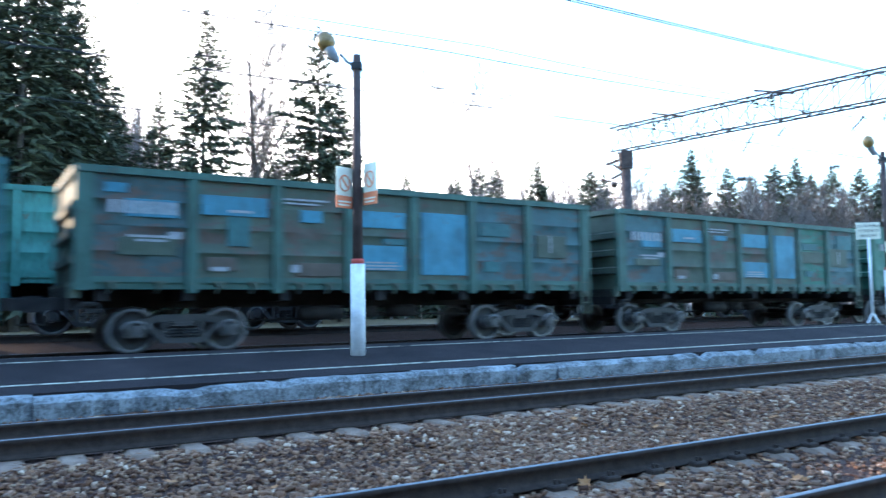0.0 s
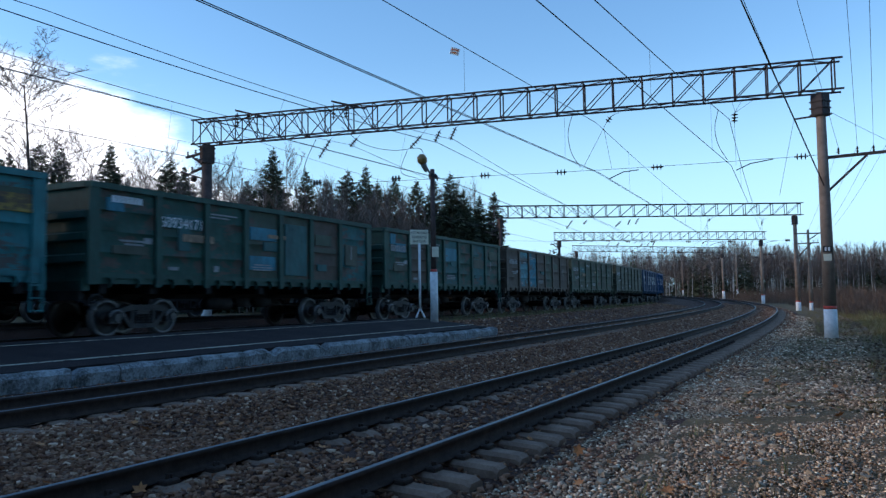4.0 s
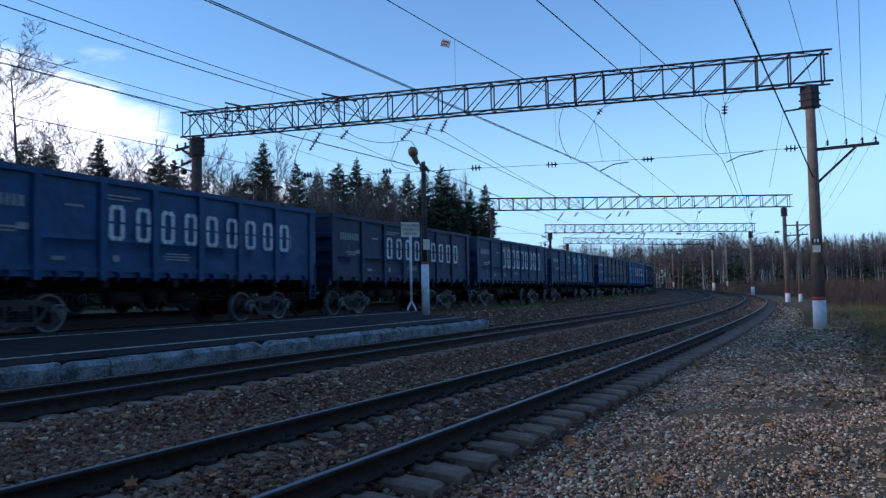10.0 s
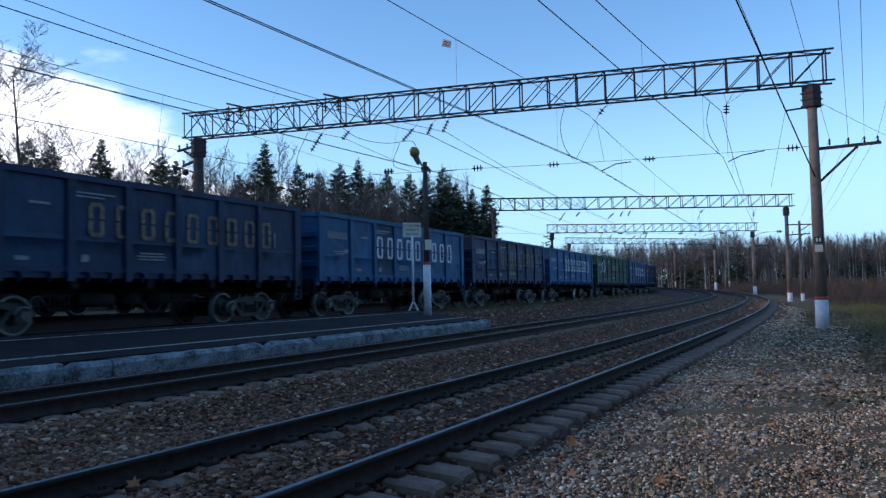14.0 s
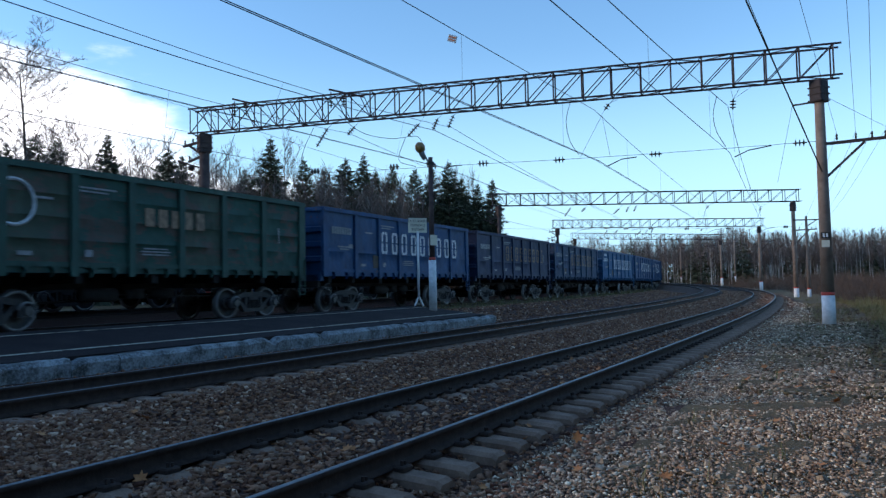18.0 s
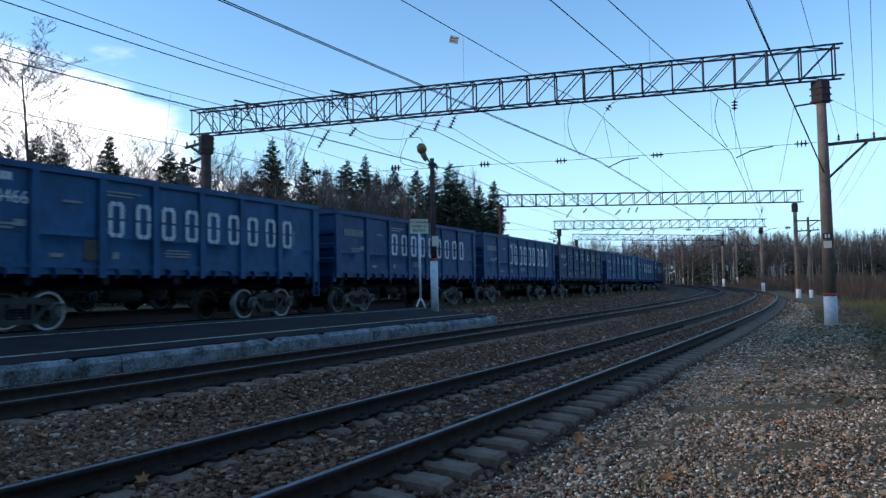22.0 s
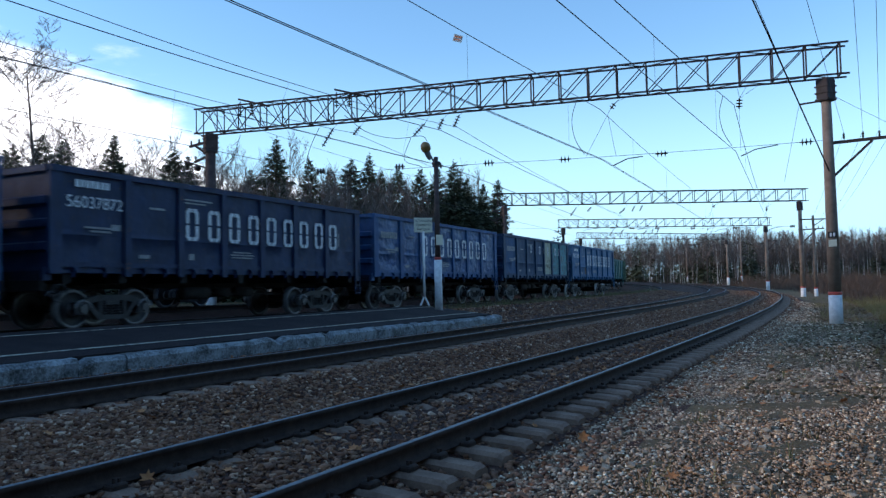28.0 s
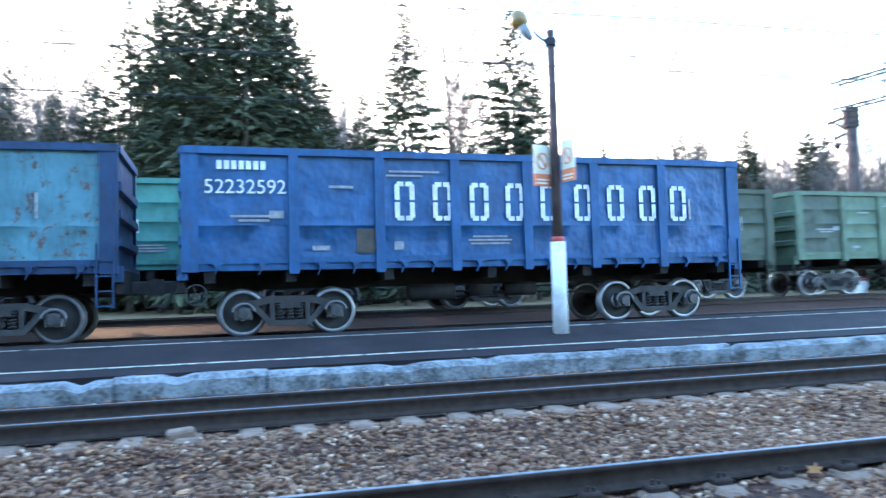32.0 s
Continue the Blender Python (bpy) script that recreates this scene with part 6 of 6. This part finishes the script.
def far_woods():
    """The distant mixed wood: thin bare trunks with twig haze and small spruces between."""
    rng = np.random.RandomState(77)
    tq, wq, bq, nq = [], [], [], []

    def tree(x, y, h, pale, n_=46, thick=0.026, low_=0.22):
        z = ground_at(x, y)
        ln = rng.normal(0, 0.35, 2)
        r = 0.035 + h * 0.0038
        a = rng.uniform(0, math.pi)
        for b in (a, a + math.pi / 2):
            c, s = math.cos(b) * r, math.sin(b) * r
            (wq if pale else tq).append([(x - c, y - s, z), (x + c, y + s, z), (x + ln[0] + c * 0.2, y + ln[1] + s * 0.2, z + h * 0.93), (x + ln[0] - c * 0.2, y + ln[1] - s * 0.2, z + h * 0.93)])
        n = n_
        t = rng.uniform(low_, 1.0, n)
        p = np.stack([x + ln[0] * t, y + ln[1] * t, z + h * 0.93 * t], 1)
        an = rng.uniform(0, 2 * math.pi, n)
        L = h * 0.21 * (1.25 - t) * rng.uniform(0.5, 1.4, n)
        d = np.stack([np.cos(an) * L * 0.7, np.sin(an) * L * 0.7, L * rng.uniform(0.35, 1.2, n)], 1)
        wv = np.stack([-np.sin(an), np.cos(an), an * 0], 1) * thick
        bq.append(np.stack([p - wv, p + wv, p + d + wv * 0.3, p + d - wv * 0.3], 1))
        # finer twigs at each tip
        for _ in range(2):
            d2 = d * 0.55 + rng.normal(0, 0.28, (n, 3)) * L[:, None]
            o = p + d * rng.uniform(0.3, 0.9, (n, 1))
            bq.append(np.stack([o - wv * 0.6, o + wv * 0.6, o + d2 + wv * 0.2, o + d2 - wv * 0.2], 1))

    def small_spruce(x, y, h, n=420):
        z = ground_at(x, y)
        q = rng.uniform(0.05, 1.0, n) ** 1.15
        a = rng.uniform(0, 2 * math.pi, n)
        R = (h * 0.19 * (1 - q) ** 0.85 + 0.06) * rng.uniform(0.2, 1.1, n)
        p = np.stack([x + np.cos(a) * R, y + np.sin(a) * R, z + h * q - 0.2 * R], 1)
        b = a + rng.uniform(-0.8, 0.8, n)
        out = np.stack([np.cos(b), np.sin(b), rng.uniform(-0.7, 0.15, n)], 1)
        wid = np.cross(out, rng.normal(0, 0.35, (n, 3)) + np.array([0, 0, 1.0]))
        L = (0.11 * h * (1.12 - q) * rng.uniform(0.6, 1.3, n))[:, None]
        nq.append(np.stack([p - out * L * 0.25, p + wid * L * 0.26 + out * L * 0.3, p + out * L, p - wid * L * 0.26 + out * L * 0.3], 1))

    def place(polar, dist):
        return dist * math.cos(radians(polar)), dist * math.sin(radians(polar))

    count = 0
    while count < 1500:
        polar = rng.uniform(24, 60)
        dist = rng.uniform(185, 300) if polar < 44 else rng.uniform(150, 370)
        x, y = place(polar, dist)
        s, d = plan_of(x, y)
        if -9 < d[0] < 26:
            continue
        h = dist * math.tan(radians(rng.uniform(2.0, 3.5))) * (1.15 if 38 < polar < 40 else 1.0) + 1.0
        if rng.rand() < 0.10:
            small_spruce(x, y, min(h * 0.95, 17))
        else:
            tree(x, y, min(h, 25), rng.rand() < 0.6, 46, 0.05, 0.45)
        count += 1
    for _ in range(90):                         # dark spruces deeper in the far wood
        polar = rng.uniform(24, 56)
        dist = rng.uniform(230, 380)
        x, y = place(polar, dist)
        d = plan_of(x, y)[1][0]
        if not -12 < d < 30:
            small_spruce(x, y, dist * math.tan(radians(rng.uniform(1.6, 3.5))) + 1.0, 150)
    for _ in range(620):                        # wood behind the standing wagons
        polar, dist = rng.uniform(53, 142), rng.uniform(66, 128)
        x, y = place(polar, dist)
        if plan_of(x, y)[1][0] < 36:
            continue
        tree(x, y, 1.2 + dist * math.tan(radians(rng.uniform(6.2, 9.4) if polar < 110 else rng.uniform(8.5, 15.5))), rng.rand() < 0.2, 150, 0.034)
    for _ in range(150):                        # taller wood round the big spruces
        polar, dist = rng.uniform(108, 142), rng.uniform(62, 100)
        x, y = place(polar, dist)
        if plan_of(x, y)[1][0] < 36:
            continue
        if rng.rand() < 0.3:
            small_spruce(x, y, dist * math.tan(radians(rng.uniform(8, 14))), 700)
        else:
            tree(x, y, dist * math.tan(radians(rng.uniform(9, 16))), False, 130, 0.045)
    for _ in range(170):
        polar, dist = rng.uniform(53, 142) if rng.rand() < 0.5 else rng.uniform(53, 92), rng.uniform(70, 115)
        x, y = place(polar, dist)
        if plan_of(x, y)[1][0] < 40:
            continue
        small_spruce(x, y, 1.0 + dist * math.tan(radians(rng.uniform(4.0, 8.2))), 520)
    for _ in range(400):                        # added, unseen wood closing the place behind the path; keeps sky light off the wagons
        s_ = rng.uniform(-95, 32)
        x, y, _z = at(s_, -rng.uniform(15, 42) - 0.22 * max(s_, 0))
        small_spruce(float(x), float(y), rng.uniform(13, 22), 200)
    for nm, q, mat, lab in (("far_trunks", tq, TWIG, "dark bare trunks of the distant wood"), ("far_birches", wq, BIRCH, "pale birch trunks of the distant wood"),
                            ("far_twigs", bq, TWIG, "grey-brown haze of bare twigs"), ("far_spruces", nq, NEEDLES, "small dark spruces in the distant wood, and added unseen light-blocking ones behind the path")):
        v = (np.concatenate(q) if nm in ("far_twigs", "far_spruces") else np.array(q)).reshape(-1, 3)
        tagged(new(nm, array_mesh(nm, v, np.arange(len(v)).reshape(-1, 4), [mat])), lab, "woods", kind="stuff")


far_woods()


def shrubs():
    """Brown thicket on the field side, and dry grass along the verge."""
    rng = np.random.RandomState(31)
    q = []
    for _ in range(1700):
        s, d = rng.uniform(34, 170), -rng.uniform(5.2, 40) 
        if s < 60 and d > -8:
            continue
        p = at(s, d)
        z = float(ground_z(np.array([s]), np.array([d]))[0])
        n = 16
        h = rng.uniform(0.6, 2.0) * (1.2 if d < -9 else 0.6)
        an = rng.uniform(0, 2 * math.pi, n)
        o = np.stack([p[0] + rng.normal(0, 0.35, n), p[1] + rng.normal(0, 0.35, n), np.full(n, z - 0.05)], 1)
        t = np.stack([np.cos(an) * h * 0.35, np.sin(an) * h * 0.35, h * rng.uniform(0.5, 1.1, n)], 1)
        w = np.stack([-np.sin(an), np.cos(an), an * 0], 1) * 0.02
        q.append(np.stack([o - w, o + w, o + t + w * 0.3, o + t - w * 0.3], 1))
        for _ in range(2):
            o2 = o + t * rng.uniform(0.3, 0.9, (n, 1))
            t2 = t * 0.4 + rng.normal(0, 0.16, (n, 3)) * h
            q.append(np.stack([o2 - w * 0.6, o2 + w * 0.6, o2 + t2 + w * 0.2, o2 + t2 - w * 0.2], 1))
    v = np.concatenate(q).reshape(-1, 3)
    tagged(new("thicket", array_mesh("thicket", v, np.arange(len(v)).reshape(-1, 4), [BRUSH])), "russet leafless thicket beside the line", "thicket", kind="stuff")
    g = []
    for _ in range(9500):
        s = rng.uniform(3, 75)
        d = -rng.uniform(2.6, 13) if rng.rand() < 0.9 else rng.uniform(9.6, 11)
        if d > -5.2 and d < 0 and (rng.rand() < 0.7 or math.sin(s * 1.7 + 1.3 * math.sin(d * 2.1)) * math.sin(d * 2.6 + 0.9 * math.sin(s * 1.1)) < 0.25):
            continue
        if d > 0 and s < PLATFORM_END:
            continue
        p = at(s, d)
        z = float(ground_z(np.array([s]), np.array([d]))[0])
        n = 7
        an = rng.uniform(0, 2 * math.pi, n)
        h = rng.uniform(0.05, 0.22, n) * (1.7 if s > 26 else 1.0)
        o = np.stack([p[0] + rng.normal(0, 0.05, n), p[1] + rng.normal(0, 0.05, n), np.full(n, z - 0.01)], 1)
        t = np.stack([np.cos(an) * h * 0.6, np.sin(an) * h * 0.6, h], 1)
        w = np.stack([-np.sin(an), np.cos(an), an * 0], 1) * 0.006
        g.append(np.stack([o - w, o + w, o + t + w * 0.2, o + t - w * 0.2], 1))
    v = np.concatenate(g).reshape(-1, 3)
    tagged(new("dry_grass", array_mesh("dry_grass", v, np.arange(len(v)).reshape(-1, 4), [GRASS])), "sparse dry grass tufts", "grass", kind="stuff")


shrubs()


# ---- loose stones and leaves ----
ROCK_V = np.array([(x, y, z) for z in (-1, 1) for y in (-1, 1) for x in (-1, 1)], dtype=float)
ROCK_F = np.array([(0, 2, 3, 1), (4, 5, 7, 6), (0, 1, 5, 4), (2, 6, 7, 3), (0, 4, 6, 2), (1, 3, 7, 5)])


def stones(name, n, pick, sizes, mat, label, seed):
    rng = np.random.RandomState(seed)
    s, d = pick(rng, n)
    n = len(s)
    p = at(s, d)
    size = rng.uniform(*sizes, n) * rng.choice([0.7, 1.0, 1.0, 1.35], n)
    p[:, 2] = ground_z(s, d) + size * rng.uniform(0.0, 0.45, n)
    # angular crushed stones: jittered blocks, each turned its own way
    sc = size[:, None] * rng.uniform(0.5, 1.1, (n, 3)) * np.array([1, 1, 0.62])
    v = ROCK_V[None] * rng.uniform(0.35, 1.1, (n, 8, 3)) * sc[:, None, :]
    a, b = rng.uniform(0, 2 * math.pi, (n, 1)), rng.uniform(-0.6, 0.6, (n, 1))
    x, z = v[..., 0] * np.cos(b) - v[..., 2] * np.sin(b), v[..., 0] * np.sin(b) + v[..., 2] * np.cos(b)
    v = np.stack([x * np.cos(a) - v[..., 1] * np.sin(a), x * np.sin(a) + v[..., 1] * np.cos(a), z], -1) + p[:, None, :]
    f = ROCK_F[None] + (np.arange(n) * 8)[:, None, None]
    return tagged(new(name, array_mesh(name, v.reshape(-1, 3), f.reshape(-1, 4), [mat])), label, "gravel", kind="stuff")


def near_band(d0, d1, s0=-11.0, s1=42.0, power=1.5):
    return lambda rng, n: (s0 + (s1 - s0) * rng.uniform(0, 1, n) ** power if s0 > -1 else np.where(rng.rand(n) < 0.42, rng.uniform(s0, 6, n), 4 + (s1 - 4) * rng.uniform(0, 1, n) ** power), rng.uniform(d0, d1, n))


def worn_band(d0, d1, s0, s1, power):
    """Gravel that thins out in patches towards the field side."""
    def pick(rng, n):
        u, d = s0 + (s1 - s0) * rng.uniform(0, 1, n * 2) ** power, rng.uniform(d0, d1, n * 2)
        bare = 0.5 + 0.5 * np.sin(u * 1.7 + 1.3 * np.sin(d * 2.1)) * np.sin(d * 2.6 + 0.9 * np.sin(u * 1.1))
        keep = rng.rand(n * 2) > 0.05 + 0.30 * bare ** 2 + 0.75 * np.clip((-d - 3.4) / 2.4, 0, 1) * bare
        return u[keep][:n], d[keep][:n]
    return pick


stones("ballast", 54000, near_band(1.3, 3.5), (0.017, 0.035), STONES, "brown crushed ballast between the tracks", 1)
stones("ballast", 12000, near_band(-0.72, 0.72), (0.020, 0.038), STONES, "dusty ballast between the rails", 2)
stones("ballast", 9000, near_band(-2.0, -0.85), (0.018, 0.036), STONES, "ballast shoulder of the near track", 3)
stones("ballast", 6000, near_band(0.86, 1.4), (0.020, 0.040), STONES, "ballast along the near track", 6)
stones("path_gravel", 62000, worn_band(-5.8, -1.5, 2.0, 16.0, 1.0), (0.009, 0.022), PALE, "pale trodden gravel of the path", 4)
stones("path_gravel", 19000, worn_band(-4.6, -1.42, 14.0, 34.0, 1.4), (0.014, 0.03), PALE, "pale gravel of the path", 7)
stones("path_gravel", 5000, near_band(-3.0, -1.42, 32.0, 62.0, 1.4), (0.02, 0.04), PALE, "thin pale gravel beside the curve", 8)
stones("ballast", 7000, near_band(3.4, 5.6, 20.0, 62.0, 1.2), (0.026, 0.045), STONES, "brown ballast under the middle track", 9)
stones("ballast", 12000, near_band(-2.0, 3.4, 40.0, 95.0, 1.2), (0.035, 0.06), STONES, "brown ballast of the curving tracks", 12)
stones("ballast", 9000, near_band(6.6, 11.5, 24.6, 75.0, 1.3), (0.03, 0.05), STONES, "dark ballast past the platform's end", 10)
stones("earth_clods", 11000, near_band(-9.0, -2.6, 12.0, 62.0, 1.2), (0.022, 0.05), EARTH, "brown earth clods, dead leaves and grit of the verge", 13)
stones("ballast", 6000, near_band(5.4, 6.4, -12, 30), (0.02, 0.036), STONES, "dark ballast at the platform's foot", 5)


def loose_stones():
    """Single larger stones lying on the path nearest the line."""
    rng = random.Random(23)
    kinds = []
    for k in range(8):
        v = [Vector((x * rng.uniform(0.5, 1.1), y * rng.uniform(0.5, 1.1), z * rng.uniform(0.4, 0.75))) for x, y, z in ROCK_V]
        kinds.append(Shape().add(v, [tuple(q) for q in ROCK_F]).mesh("stone", [ROCK]))
    for _ in range(300):
        s, d = rng.uniform(3.5, 15), rng.uniform(-5.0, -1.6)
        p = at(s, d, 0)
        o = part("stone", rng.choice(kinds), None, GROUND_OB, m=pose(p[0], p[1], float(ground_z(np.array([s]), np.array([d]))[0]) + 0.018, rng.uniform(-20, 20), rng.uniform(-20, 20), rng.uniform(0, 360)))
        k = rng.uniform(0.022, 0.046)
        o.scale = (k, k * rng.uniform(0.7, 1), k)


ROCK = surface("loose_stone", ((0.3, (0.20, 0.15, 0.105)), (0.5, (0.38, 0.29, 0.2)), (0.7, (0.6, 0.5, 0.38))), 0.6, 0.9, bump=0.4, fine=30, per_object=1)
loose_stones()


def leaf_mesh():
    sh = Shape()
    pts = [(0.0, -1.0), (0.25, -0.5), (0.8, -0.45), (0.55, 0.0), (0.9, 0.45), (0.35, 0.4), (0.0, 1.0), (-0.35, 0.4), (-0.9, 0.45), (-0.55, 0.0), (-0.8, -0.45), (-0.25, -0.5)]
    v = [(0.045 * x, 0.045 * y, 0.012 * (x * x + 0.6 * y * y) + 0.008 * x) for x, y in pts] + [(0, 0, 0)]
    v += [(x, y, z - 0.0015) for x, y, z in v]
    n = len(pts)
    f = [(i, (i + 1) % n, n) for i in range(n)] + [((i + 1) % n + n + 1, i + n + 1, 2 * n + 1) for i in range(n)]
    sh.add(v, f)
    return sh.mesh("fallen_leaf", [LEAF])


LEAF = surface("fallen_leaf", ((0.3, (0.30, 0.10, 0.03)), (0.5, (0.50, 0.19, 0.06)), (0.75, (0.58, 0.33, 0.14))), 14, 0.75, bump=0.2, per_object=1)
LEAF_MESH = leaf_mesh()


def leaves():
    rng = random.Random(17)
    spots = [(rng.uniform(-8, 22), rng.choice((rng.uniform(-0.7, 0.7), rng.uniform(-4.2, -1.0), rng.uniform(-4.2, -1.0), rng.uniform(1.0, 3.2)))) for _ in range(330)]
    for s, d in spots:
        if abs(abs(d) - 0.8) < 0.12:
            continue
        p = at(s, d, 0)
        z = float(ground_z(np.array([s]), np.array([d]))[0])
        lf = tagged(new("fallen_leaf", LEAF_MESH), "curled brown fallen leaf", "leaf", "fallen leaves")
        lf.matrix_basis = pose(p[0], p[1], z + 0.05, rng.uniform(-25, 25), rng.uniform(-25, 25), rng.uniform(0, 360))
        k = rng.uniform(0.8, 1.7)
        lf.scale = (k, k, k)



def upright_leaf(s, d, k):
    p = at(s, d, float(ground_z(np.array([s]), np.array([d]))[0]) + 0.05 * k)
    lf = tagged(new("fallen_leaf", LEAF_MESH), "bright orange maple leaf standing upright in the gravel", "leaf", "fallen leaves")
    lf.matrix_basis = pose(*p, 78, 10, -35)
    lf.scale = (k, k, k)


def concrete_block(s, d):
    p = at(s, d, float(ground_z(np.array([s]), np.array([d]))[0]) - 0.02)
    b = new("concrete_block", Shape().soft_box(-0.13, 0.13, -0.10, 0.10, 0, 0.12, 0.02).mesh("concrete_block", [CONCRETE]))
    b.matrix_basis = pose(*p, 3, -4, turn_at(s) + 8)
    tagged(b, "pale loose concrete block lying in the ballast", "block")


leaves()
upright_leaf(7.8, -1.72, 1.6)
concrete_block(-0.64, 3.45)


# ---- movement ----
def motions():
    speed = lambda t: 14.9055 - 0.0691 * t + 0.00055 * t * t
    times = [i * 0.5 for i in range(65)]
    for k, w in enumerate(TRAIN):
        walk(w, [(t, wagon_pose(center_of(k, t))) for t in times])
        # wheels turn while the wagon is near enough to see them
        inside = [t for t in (i / FPS for i in range(32 * FPS + 1)) if 655 < center_of(k, t) < 742]
        if len(inside) < 3:
            continue
        for o in w.children_recursive:
            if o.name.split(".")[0] != "wheelset":
                continue
            x = o.matrix_basis.translation.x
            rows, a = [], 0.0
            if inside[0] > 0:
                rows.append((0.0, pose(x, 0, 0.475)))
            for i, t in enumerate(inside):
                rows.append((t, Matrix.Translation((x, 0, 0.475)) @ Matrix.Rotation(-a, 4, "Y")))
                a += speed(t) / FPS / 0.475
            if inside[-1] < 31.99:
                rows.append((32.0, rows[-1][1]))
            walk(o, rows)


motions()
